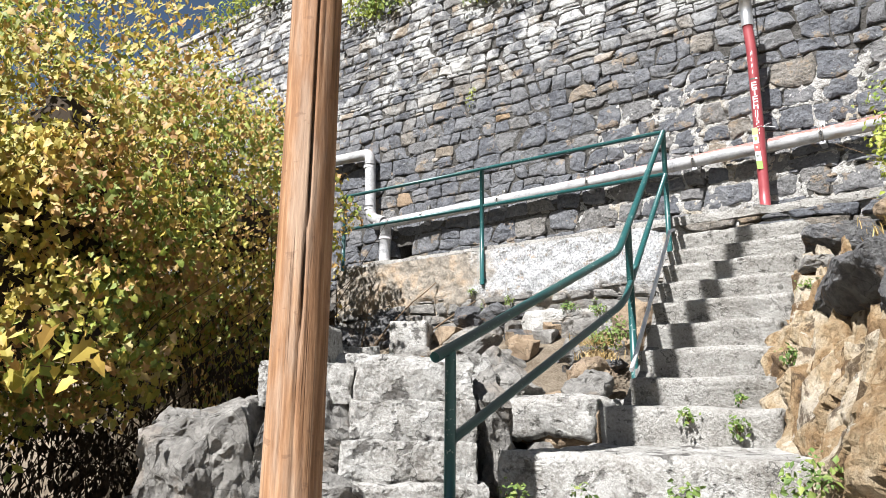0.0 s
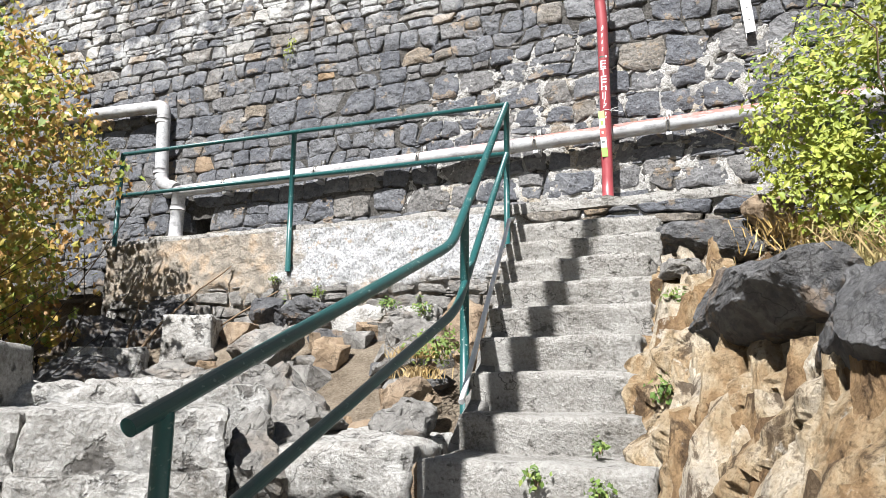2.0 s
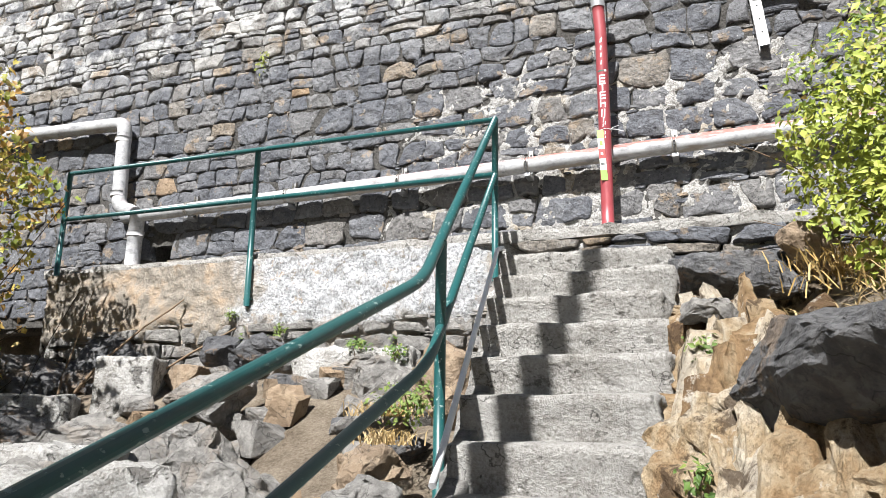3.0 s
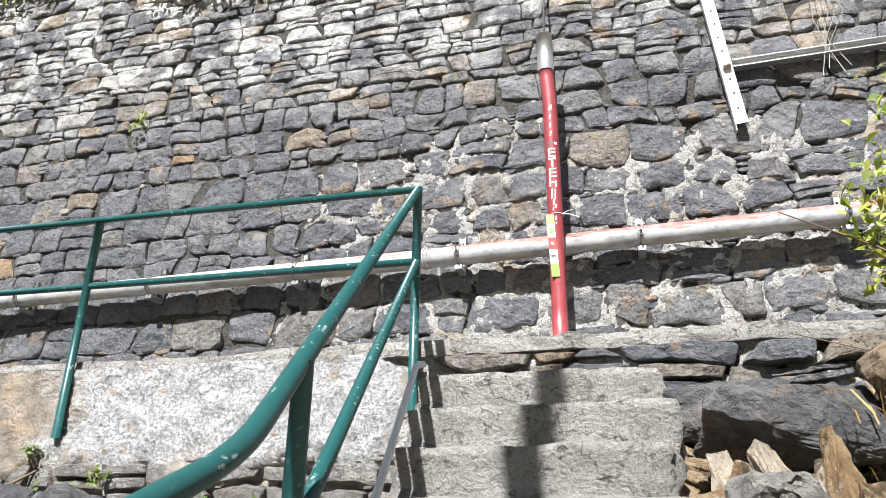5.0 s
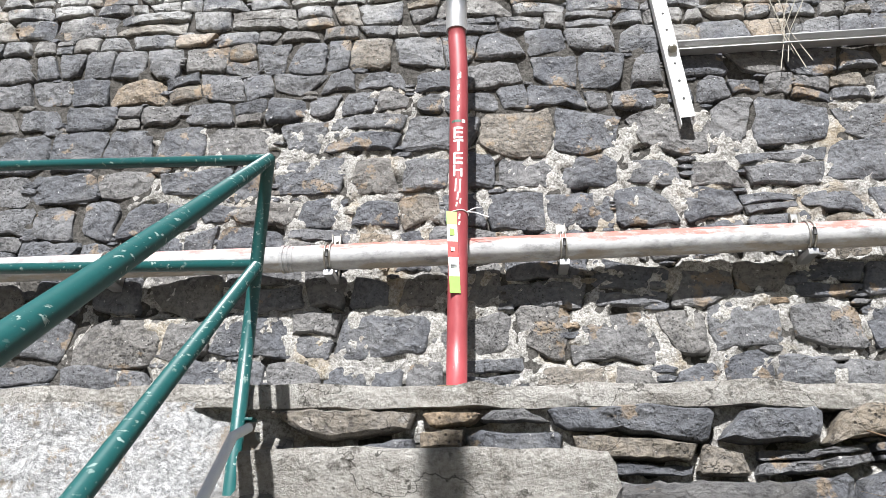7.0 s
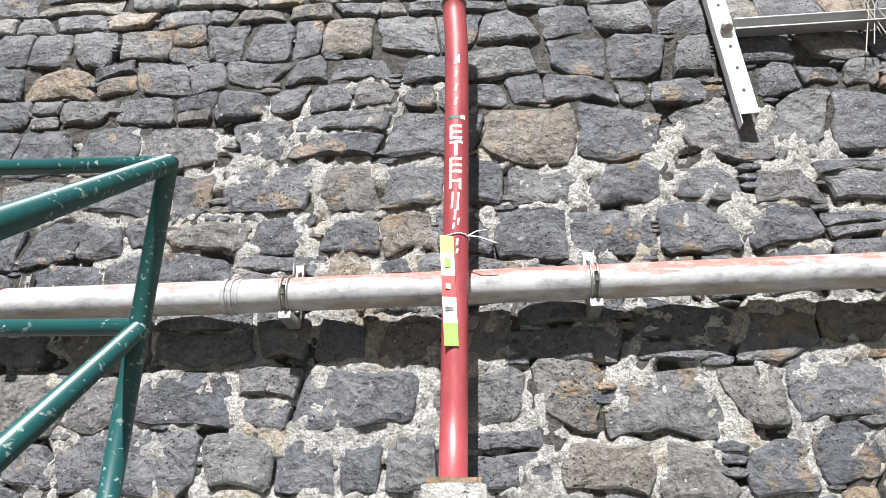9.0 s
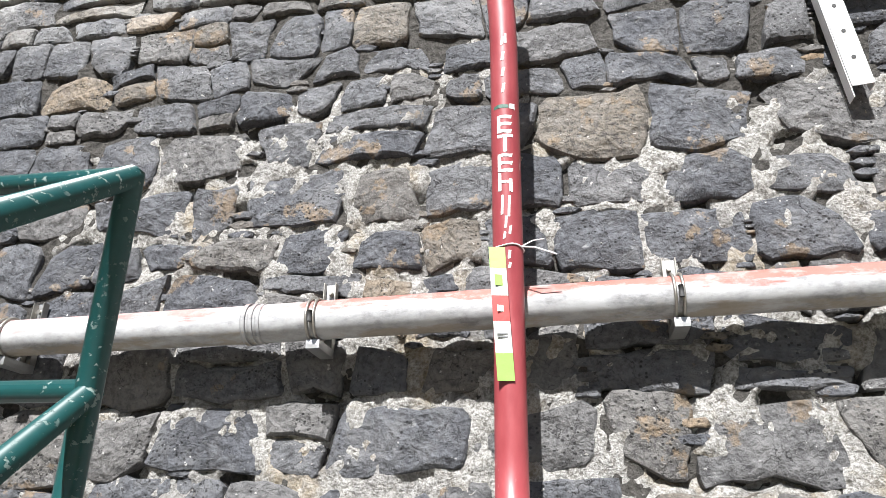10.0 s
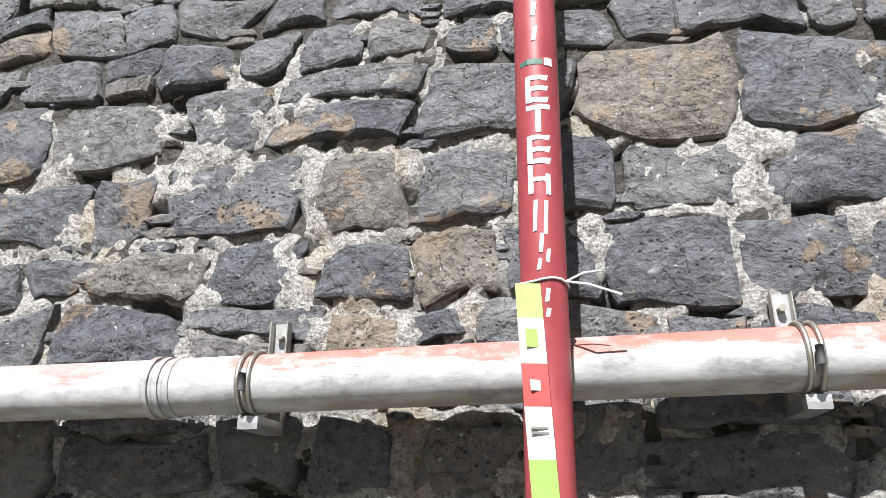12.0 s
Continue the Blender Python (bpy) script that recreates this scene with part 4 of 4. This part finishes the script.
def pipe_clamp(x):
    z = pipe_z(x)
    c = thing("pipe_clamp", (x, WALL_Y - 0.03, z), "galvanised steel pipe clamp bolted to the wall", "clamp", "clamps along the drain pipe")
    for dx, w in ((-0.026, 0.004), (0.022, 0.004)):
        part("bracket_lip", rough_box((w, 0.035, 0.28), (x + dx + 0.002, WALL_Y - 0.05, z + 0.05), 0, 0.2, 0.001, 0), CLAMP, c)
    part("bracket_plate", rough_box((0.05, 0.005, 0.28), (x, WALL_Y - 0.035, z + 0.05), 0, 0.2, 0.001, 0), STEEL, c)
    part("foot", rough_box((0.055, 0.17, 0.035), (x, WALL_Y - 0.12, z - 0.1), 0, 0.1, 0.004, 0), STEEL, c)
    ring = [(x - 0.004, PY + 0.081 * math.cos(t), z + 0.081 * math.sin(t)) for t in (2 * math.pi * k / 24 for k in range(25))]
    bm = bmesh.new()
    for half in (-0.014, 0.014):
        tube([(a + half, b, d) for a, b, d in ring], 0.006, 6, bm)
    part("band", bm, CLAMP, c)
    part("band_screw", tube([(x, PY - 0.09, z + 0.012), (x, PY - 0.09, z - 0.03)], 0.009, 8), RUBBER, c)
    part("bolt", tube([(x, WALL_Y - 0.035, z + 0.15), (x, WALL_Y - 0.06, z + 0.15)], 0.01, 6), CLAMP, c)


for k in range(-4, 3):
    pipe_clamp(-0.852 + 1.315 * k)

# the red pipe
tagged(part("concrete_plinth", rough_box((0.24, 0.22, 0.17), (-1.43, 7.765, LEDGE_Z + 0.083), 0, 0.05, 0.01, 0.006), OLD_CONCRETE), "small concrete plinth under the red pipe", "plinth")
FOOT_Z = LEDGE_Z + 0.165
red = thing("red_pipe", (-1.43, 7.765, FOOT_Z), "upright dark red plastic pipe with scratched white marks", "pipe")
RX, RY = -1.43, 7.765


def red_at(z):
    return Vector((RX + 0.012 * (z - 4.3) - 0.02 * smooth01(z, 5.35, 5.75), RY - 0.066 * max(0.0, z - 4.3), z))


part("pipe", tube([red_at(z) for z in (FOOT_Z, 3.8, 4.4, 5.0, 5.3, 5.45, 5.6, 5.72)], 0.054, 24), RED_PVC, red)
part("base_plate", rough_box((0.2, 0.16, 0.025), (RX, RY - 0.02, FOOT_Z + 0.012), 0, 0.1, 0.004, 0.0), RUST_ROCK, red)
part("socket", tube([red_at(5.66), red_at(5.98)], [0.063, 0.063], 24), STEEL, red, "pale grey plastic socket")
part("cable", tube([red_at(5.98), red_at(6.3) + Vector((0, 0.1, 0)), (RX, WALL_Y - 0.06, 7.2), (RX - 0.1, WALL_Y - 0.06, 9.2)], 0.009, 6), RUBBER, red)


def dab(x, z, w, h, lean=0.0):
    """A brushed stroke that follows the front of the red pipe."""
    c = red_at(z)
    bm = bmesh.new()
    cols = []
    for i in range(4):
        u = x - w / 2 + w * i / 3
        a = math.asin(max(-0.95, min(0.95, u / 0.0555)))
        col = []
        for k in (-1, 1):
            q = red_at(z + k * h / 2)
            col.append(bm.verts.new((q.x + 0.0555 * math.sin(a) + k * lean, q.y - 0.0555 * math.cos(a), z + k * h / 2 + random.uniform(-0.002, 0.002))))
        cols.append(col)
    for c0, c1 in zip(cols, cols[1:]):
        bm.faces.new((c0[0], c1[0], c1[1], c0[1]))
    return part("mark", bm, WHITE_PAINT, red)


for z in (5.31, 5.24, 5.17, 5.1):
    dab(0.0, z, 0.011, 0.038, 0.003)
dab(0.012, 5.32, 0.008, 0.045)
for zc, kind in ((4.948, "E"), (4.87, "T"), (4.789, "E"), (4.715, "H")):
    if kind == "E":
        dab(-0.02, zc, 0.012, 0.07)
        for dz in (-0.03, 0, 0.03):
            dab(0.004, zc + dz, 0.046, 0.013, 0.002)
    elif kind == "T":
        dab(0.002, zc + 0.028, 0.056, 0.013), dab(0.002, zc - 0.005, 0.013, 0.066)
    else:
        dab(-0.02, zc, 0.012, 0.07), dab(0.02, zc - 0.014, 0.011, 0.05), dab(0.0, zc, 0.042, 0.011)
for z, x, h in ((4.625, -0.012, 0.075), (4.62, 0.012, 0.08), (4.56, 0.0, 0.045), (4.53, 0.014, 0.03), (4.51, -0.006, 0.025), (4.44, 0.01, 0.03), (4.4, 0.01, 0.02), (4.1, -0.01, 0.02)):
    dab(x, z, 0.009, h, 0.002)
dab(0.03, 5.022, 0.018, 0.02)
sticker = dab(-0.01, 5.022, 0.056, 0.014)
sticker.name = "sticker"
sticker.data.materials[0] = STICKER

# the tag tied to it
tag = thing("plastic_tag", (-1.5, 7.7, 4.47), "bent striped plastic tag tied on with white wire", "tag")


def tag_piece(z0, z1, material, w=0.055, dx=0.0, dy=0.0):
    bm = bmesh.new()
    rows = []
    for k in range(5):
        z = z0 + (z1 - z0) * k / 4
        y = 7.69 - 0.012 * math.sin((z - 4.05) * 7) + dy
        x = -1.462 + 0.045 * (4.47 - z) + dx
        rows.append([(x - w / 2, y, z), (x + w / 2, y + 0.012, z)])
    front = [[bm.verts.new(p) for p in r] for r in rows]
    back = [[bm.verts.new((p[0], p[1] + 0.0025, p[2])) for p in r] for r in rows]
    for a, b in zip(front, front[1:]):
        bm.faces.new((a[0], a[1], b[1], b[0]))
    for a, b in zip(back, back[1:]):
        bm.faces.new((a[1], a[0], b[0], b[1]))
    for i in (0, 1):
        for k in range(4):
            bm.faces.new((front[k][i], front[k + 1][i], back[k + 1][i], back[k][i]))
    return bm


for z0, z1, m in ((4.385, 4.465, CARD_GREEN), (4.285, 4.385, CARD_WHITE), (4.195, 4.285, CARD_RED), (4.09, 4.195, CARD_WHITE), (4.0, 4.09, CARD_GREEN)):
    part("band", tag_piece(z0, z1, m), m, tag)
part("print", tag_piece(4.228, 4.25, CARD_WHITE, 0.022, 0, -0.003), CARD_WHITE, tag)
part("print", tag_piece(4.14, 4.145, CARD_GREEN, 0.035, 0, -0.003), STEEL, tag)
part("print", tag_piece(4.15, 4.155, CARD_GREEN, 0.035, 0, -0.003), STEEL, tag)
part("print", tag_piece(4.32, 4.36, CARD_GREEN, 0.026, 0, -0.003), CARD_GREEN, tag)
loop = [red_at(4.475) + Vector((0.057 * math.sin(a), -0.057 * math.cos(a), 0.004 * math.sin(3 * a))) for a in (2 * math.pi * k / 16 for k in range(17))]
part("wire", tube(loop, 0.0028, 6), WHITE_STEEL, tag)
part("wire", tube([red_at(4.475) + Vector((0.05, -0.03, 0)), red_at(4.46) + Vector((0.1, -0.05, 0)), red_at(4.44) + Vector((0.17, -0.03, 0))], 0.0028, 6), WHITE_STEEL, tag)
part("wire", tube([red_at(4.475) + Vector((0.05, -0.03, 0)), red_at(4.49) + Vector((0.09, -0.04, 0)), red_at(4.49) + Vector((0.13, -0.05, 0))], 0.0022, 6), WHITE_STEEL, tag)

# ---- steel bracket ----
frame_steel = thing("steel_bracket", (-0.06, WALL_Y - 0.05, 5.2), "white perforated steel upright with a grey cross rail", "bracket")
LEAN_B = -0.085


def bracket_x(z):
    return -0.055 + LEAN_B * (z - 5.2)


def bar(name, a, b, w, d, material, label=""):
    """A flat bar between two points in a plane of constant y."""
    a, b = Vector(a), Vector(b)
    m = (a + b) / 2
    ang = math.degrees(math.atan2(b.z - a.z, b.x - a.x))
    bm = rough_box(((b - a).length, d, w), (0, 0, 0), 0, 0.4, 0.002, 0)
    bmesh.ops.transform(bm, matrix=Matrix.Translation(m) @ Matrix.Rotation(-radians(ang), 4, "Y"), verts=bm.verts)
    return part(name, bm, material, frame_steel, label)


z_lo, z_hi = 5.17, 6.7
bar("web", (bracket_x(z_lo), WALL_Y - 0.1, z_lo), (bracket_x(z_hi), WALL_Y - 0.1, z_hi), 0.085, 0.006, WHITE_STEEL)
for o in (-0.042, 0.042):
    bar("flange", (bracket_x(z_lo) + o, WALL_Y - 0.072, z_lo - (0.05 if o < 0 else 0)), (bracket_x(z_hi) + o, WALL_Y - 0.072, z_hi), 0.005, 0.055, WHITE_STEEL)
for k in range(9):
    z = 5.3 + 0.13 * k
    part("hole", tube([(bracket_x(z), WALL_Y - 0.1035, z), (bracket_x(z), WALL_Y - 0.106, z)], 0.009, 8), RUBBER, frame_steel)
part("bolt", boulder((0.05, 0.05, 0.06), (bracket_x(5.66), WALL_Y - 0.12, 5.66), 4, 4, 2, 0.0), CLAMP, frame_steel)
bar("cross_rail", (bracket_x(5.7) + 0.05, WALL_Y - 0.08, 5.72), (3.4, WALL_Y - 0.08, 5.78), 0.008, 0.07, STEEL)
bar("cross_rail", (bracket_x(5.7) + 0.05, WALL_Y - 0.05, 5.69), (3.4, WALL_Y - 0.05, 5.75), 0.06, 0.006, STEEL)
bar("cross_rail", (bracket_x(5.7) + 0.05, WALL_Y - 0.08, 5.66), (3.4, WALL_Y - 0.08, 5.72), 0.008, 0.07, STEEL)


# ---- plants ----
def leaf_cloud(name, blobs, count, size, seed, material, parent, shell=0.3, droop=0.3, lobes=False, gaps=-0.28):
    """Many small folded leaves round a set of ellipsoids, thicker towards their skins, with gaps."""
    rng = np.random.RandomState(seed)
    verts, faces = [], []
    vol = np.array([r[0] * r[1] + r[1] * r[2] + r[0] * r[2] for _, r in blobs])
    share = vol / vol.sum()
    tries = 0
    made = 0
    while made < count and tries < count * 4:
        tries += 1
        c, r = blobs[rng.choice(len(blobs), p=share)]
        d = rng.randn(3)
        d /= np.linalg.norm(d)
        lump = 1 + 0.26 * noise.fractal(Vector(d * 2.6) + Vector(c), 1.0, 2.0, 3)
        k = lump * (1 - shell * rng.rand() ** 1.6)
        p = np.array(c) + d * np.array(r) * k
        if noise.noise(Vector(p) * 2.3) < gaps:
            continue
        made += 1
        s = size * rng.uniform(0.55, 1.3)
        nrm = d * 0.55 + rng.randn(3) * 0.5 + (0.1, -0.5, 0.5)
        nrm /= np.linalg.norm(nrm)
        t = np.cross(nrm, rng.randn(3))
        t /= np.linalg.norm(t)
        t = t * (1 - droop) + np.array((0, 0, -1)) * droop
        t /= np.linalg.norm(t)
        w = np.cross(nrm, t)
        b = len(verts)
        if lobes:
            for u, v, h in ((0, 0, 0), (-0.1, 0.5, 0.12), (0.25, 0.32, 0.08), (0.45, 0.48, 0.1), (1.0, 0.0, -0.1), (0.45, -0.48, 0.1), (0.25, -0.32, 0.08), (-0.1, -0.5, 0.12), (0.5, 0, 0)):
                verts.append(tuple(p + (t * u + w * v + nrm * h) * s))
            faces += [(b, b + 1, b + 2), (b, b + 2, b + 8), (b + 2, b + 3, b + 8), (b + 3, b + 4, b + 8), (b + 4, b + 5, b + 8), (b + 5, b + 6, b + 8), (b + 6, b, b + 8), (b, b + 6, b + 7)]
        else:
            for u, v, h in ((0, 0, 0), (0.4, 0.3, 0.1), (1.0, 0, -0.05), (0.4, -0.3, 0.1), (0.45, 0, 0)):
                verts.append(tuple(p + (t * u + w * v + nrm * h) * s))
            faces += [(b, b + 1, b + 4), (b + 1, b + 2, b + 4), (b + 2, b + 3, b + 4), (b + 3, b, b + 4)]
    return tagged(raw(name, verts, faces, material, parent), kind="stuff")


def stems(name, starts, ends, count, seed, radius, material, parent, sag=0.3):
    rng = random.Random(seed)
    bm = bmesh.new()
    for _ in range(count):
        a, b = Vector(rng.choice(starts)), Vector(rng.choice(ends))
        a += Vector((rng.gauss(0, 0.25), rng.gauss(0, 0.25), rng.gauss(0, 0.06)))
        b += Vector((rng.gauss(0, 0.5), rng.gauss(0, 0.5), rng.gauss(0, 0.4)))
        pts = [a.lerp(b, k / 6) + Vector((0, 0, -sag * math.sin(math.pi * k / 6) * rng.uniform(0, 1))) + wobble(a.lerp(b, k / 6) + Vector((rng.random(), 0, 0)), 2, 0.12, 2) for k in range(7)]
        tube(pts, [radius * rng.uniform(0.5, 1.2) * (1 - 0.11 * k) for k in range(7)], 5, bm)
    return part(name, bm, material, parent)


vine = thing("vine_bush", (-5.2, 3.0, -0.3), "sprawling yellow-green vine thicket with drying leaves", "bush")
# the last three blobs are unseen, added to cast shade on the hollow
BLOBS = [((-6.0, 4.4, 3.3), (1.2, 1.3, 1.5)), ((-5.7, 2.5, 3.3), (1.7, 1.5, 1.7)), ((-5.4, 0.9, 2.9), (1.4, 1.1, 1.4)), ((-7.4, 4.6, 3.8), (1.8, 1.5, 1.9)), ((-7.4, 2.0, 3.8), (1.8, 2.0, 2.0)),
         ((-4.6, 1.5, 2.2), (0.9, 1.1, 0.8)), ((-7.6, 5.9, 2.6), (1.1, 0.7, 1.0)), ((-9.2, 4.5, 3.6), (2.0, 2.0, 2.2)), ((-5.0, 2.3, 2.6), (1.0, 1.3, 0.9)), ((-4.7, 0.9, 1.7), (0.9, 1.2, 0.8)), ((-7.0, 5.6, 1.9), (0.8, 0.7, 0.8)), ((-4.5, 2.0, 1.9), (0.75, 0.9, 0.55)), ((-4.7, 1.9, 2.6), (0.7, 0.9, 0.8)), ((-5.1, -0.6, 1.0), (1.1, 0.6, 0.9)), ((-5.5, -1.3, 2.7), (1.25, 0.9, 1.2)), ((-6.9, -1.3, 2.9), (1.5, 0.9, 1.3))]
leaf_cloud("crown", BLOBS, 104000, 0.051, 5, VINE_LEAF, vine, 0.35, 0.45, True, -0.16)
# near-black leaves and stems paint the shaded hollow below the crown
leaf_cloud("shade_leaves", [((-6.2, 4.2, 1.4), (1.0, 1.6, 1.2)), ((-6.4, 1.8, 1.2), (1.2, 2.0, 1.2)), ((-5.4, 2.4, 0.3), (1.0, 1.7, 0.9)), ((-5.2, 0.9, 0.4), (0.9, 1.2, 0.9))], 12000, 0.08, 6, SHADED_STEM, vine, 0.5, 0.8)
stems("stem", [(-6.0, 4.4, -0.2), (-6.0, 3.0, -0.3), (-5.8, 1.6, -0.3), (-5.8, 0.4, -0.3), (-6.5, 5.2, 0.4)], [(-5.0, 4.6, 2.6), (-5.0, 3.0, 2.4), (-4.8, 1.6, 2.2), (-4.6, 0.4, 2.2)], 110, 7, 0.008, SHADED_STEM, vine)
stems("branch", [(-4.2, 1.5, 1.9), (-4.4, 0.8, 1.8)], [(-3.3, 1.5, 1.6), (-3.4, 1.0, 1.7)], 3, 9, 0.005, TWIG, vine, 0.1)
leaf_cloud("sprig", [((-3.55, 1.5, 1.7), (0.45, 0.4, 0.14))], 45, 0.09, 16, VINE_LEAF, vine, 0.8, 0.5, True)
# added lumps, one per blob, that stop sun leaking through the leaves
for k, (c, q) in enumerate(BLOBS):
    part("shade_core", boulder([0.62 * v for v in q], c, 71 + k, 5, 3, 0.08), SHADED_STEM, vine, "dark filler lump blocking light inside the thicket")
stems("fallen_branch", [(-5.3, 5.4, 1.4)], [(-4.9, 6.6, 2.9)], 3, 19, 0.018, TWIG, vine, 0.0)

bush = thing("green_bush", (0.6, 5.25, 2.3), "leafy bright green bush on the rock bank", "bush")
leaf_cloud("crown", [((0.42, 5.3, 3.3), (0.72, 0.55, 0.66)), ((1.05, 5.0, 3.5), (0.8, 0.7, 0.8)), ((0.36, 5.2, 2.8), (0.6, 0.48, 0.36)), ((1.3, 4.2, 3.0), (0.75, 0.9, 0.8))], 30000, 0.046, 25, BUSH_LEAF, bush, 0.5, 0.3, False, -0.26)
stems("stem", [(0.6, 5.25, 2.3), (0.95, 4.95, 2.25)], [(0.4, 5.2, 3.3), (1.0, 5.0, 3.5), (0.25, 5.1, 3.0), (1.3, 4.5, 3.2)], 40, 27, 0.009, TWIG, bush, 0.0)


def grass(name, spots, count, length, seed, material, label):
    rng = np.random.RandomState(seed)
    verts, faces = [], []
    for _ in range(count):
        x, y, z, r = spots[rng.randint(len(spots))]
        p = np.array((x + rng.randn() * r * 0.5, y + rng.randn() * r * 0.5, z))
        d = np.array((rng.randn() * 0.55, rng.randn() * 0.55, 1.0))
        L = length * rng.uniform(0.4, 1.2)
        s = np.array((rng.randn(), rng.randn(), 0.0))
        s *= 0.0035 / np.linalg.norm(s)
        b = len(verts)
        mid, tip = p + d * L * 0.55, p + d * L * 0.85 + np.array((d[0], d[1], -0.25)) * L * 0.45
        verts += [tuple(p - s), tuple(p + s), tuple(mid + s), tuple(mid - s), tuple(tip)]
        faces += [(b, b + 1, b + 2, b + 3), (b + 3, b + 2, b + 4)]
    return tagged(raw(name, verts, faces, material), label, "grass", kind="stuff")


def on_bank(x, y):
    return ground_z(x, y) + 0.22


grass("dry_grass", [(0.15, 6.2, 2.85, 0.3), (-0.05, 5.6, 2.68, 0.3), (0.4, 5.8, 2.7, 0.4), (0.25, 5.0, 2.5, 0.5), (0.2, 4.2, 2.25, 0.4), (0.6, 4.0, 2.25, 0.6), (0.05, 4.5, 2.3, 0.3), (0.35, 3.6, 2.2, 0.3), (0.55, 3.1, 2.15, 0.3), (0.8, 2.6, 2.1, 0.35)], 3600, 0.13, 31, STRAW, "dry straw-coloured grass on the bank")
grass("straw_litter", [(0.1, 4.4, 2.2, 0.5), (-2.3, 5.2, 1.98, 0.2), (-2.15, 4.9, 1.85, 0.15)], 500, 0.1, 33, STRAW, "dry straw litter on rock")


def weed(at, r, count, seed, parent_label="small green weed growing from a crack"):
    w = thing("weed", at, parent_label, "weed", "weeds in the cracks")
    leaf_cloud("leaves", [((at[0], at[1], at[2] + r * 0.8), (r, r, r))], int(count * 1.6), 0.032, seed, WEED_LEAF, w, 0.9, 0.1)
    bm = bmesh.new()
    for k in range(4):
        tube([at, (at[0] + 0.4 * r * math.sin(k * 1.7), at[1] + 0.4 * r * math.cos(k * 1.7), at[2] + r)], 0.003, 4, bm)
    part("stalk", bm, TWIG, w)


for i, (at, r, n) in enumerate((((-2.05, 5.0, 1.95), 0.13, 130), ((-2.25, 5.1, 1.95), 0.1, 70), ((-0.95, 3.9, 1.36), 0.06, 45), ((-1.2, 3.9, 1.42), 0.05, 30), ((-3.05, 6.3, 2.35), 0.1, 60), ((-2.7, 6.2, 2.35), 0.09, 60),
                                ((-3.9, 6.58, 2.6), 0.06, 40), ((-4.1, 6.5, 2.5), 0.1, 60), ((-0.72, 5.0, 2.2), 0.08, 60), ((-0.75, 4.3, 1.75), 0.07, 40), ((-0.45, 2.9, 1.1), 0.14, 120), ((-0.9, 2.8, 1.1), 0.08, 60),
                                ((-1.3, 2.75, 1.07), 0.07, 40), ((-1.6, 2.7, 1.06), 0.08, 50), ((-1.0, 4.2, 1.53), 0.04, 25), ((-4.4, 6.6, 2.75), 0.06, 30))):
    weed(at, r, n, 100 + i)

for at, r, n in (((-7.2, 7.95, 8.25), (0.9, 0.25, 0.35), 700), ((-4.8, 7.95, 7.75), (0.8, 0.22, 0.3), 700), ((-10.5, 8.0, 9.5), (1.8, 0.4, 0.35), 1200), ((-5.5, 8.0, 9.5), (2.5, 0.4, 0.3), 900), ((-5.3, 7.97, 5.95), (0.1, 0.05, 0.2), 60)):
    h = thing("hanging_plant", (at[0], WALL_Y - 0.02, at[2]), "green creeper hanging on the stone wall", "plant", "creepers on the wall")
    leaf_cloud("leaves", [(at, r)], n, 0.09 if n > 100 else 0.04, int(n + at[0]), BUSH_LEAF, h, 0.8, 0.4)

twigs = thing("dry_creeper", (0.6, WALL_Y - 0.03, 6.3), "bare dry creeper stems hanging on the wall", "plant")
for k in range(5):
    part("stem", tube([(0.6 + 0.03 * k, WALL_Y - 0.04, 6.4), (0.56 + 0.05 * k, WALL_Y - 0.1 - 0.01 * k, 6.0), (0.6 + 0.03 * math.sin(k * 2), WALL_Y - 0.12, 5.75), (0.55 + 0.05 * k, WALL_Y - 0.08, 5.5 + 0.05 * (k % 3))], 0.0028, 5), BLEACHED, twigs)

# ---- stones of the walls ----
ODD = ((-4.88, 5.5, RUST_ROCK), (-0.2, 5.3, RUST_ROCK), (-6.6, 4.55, RUST_ROCK))


def wall_gap(p):
    x, z = sum(q[0] for q in p) / len(p), sum(q[1] for q in p) / len(p)
    return 0.002 + 0.012 * bedded(x, z) * (0.35 + 1.8 * abs(noise.noise(Vector((x * 3, 5, z * 3)))))


def wall_face(x, d, z):
    return (x, WALL_Y - d, z)


cells_main = [c for c in rubble_courses(-17.4, 3.4, 3.1, 5.95, 0.248, 12, (0.85, 1.9), 0.55, 0.1, lambda x: 0.45 + 0.55 * smooth01(x, -4.2, -3.0)) if not in_hole(c)]
lay_stones(cells_main, wall, 5, wall_gap, 0.026, wall_face, BASALT, lambda x, z: -3.2 < x < 0.45, ODD)
cells_high = rubble_courses(-17.4, 3.4, 5.95, 9.25, 0.17, 14, (1.0, 2.9), 0.5, 0.2, lambda x: 0.55)
lay_stones(cells_high, wall, 8, 0.004, 0.028, wall_face, BASALT, lambda x, z: False)
cells_low = rubble_courses(-2.02, 3.3, 2.2, 3.245, 0.15, 22, (1.2, 4.0), 0.4, 0.25)
lay_stones(cells_low, low_wall, 6, 0.01, 0.05, lambda x, d, z: (x, FACE_Y - d, z), BASALT, lambda x, z: z > 2.4)
cells_thin = rubble_courses(-6.5, -2.02, 2.1, 2.75, 0.1, 23, (1.2, 3.5), 0.4, 0.15)
lay_stones(cells_thin, low_wall, 7, 0.01, 0.05, lambda x, d, z: (x, FACE_Y - d, z), GREY_ROCK, lambda x, z: x > -4.5)
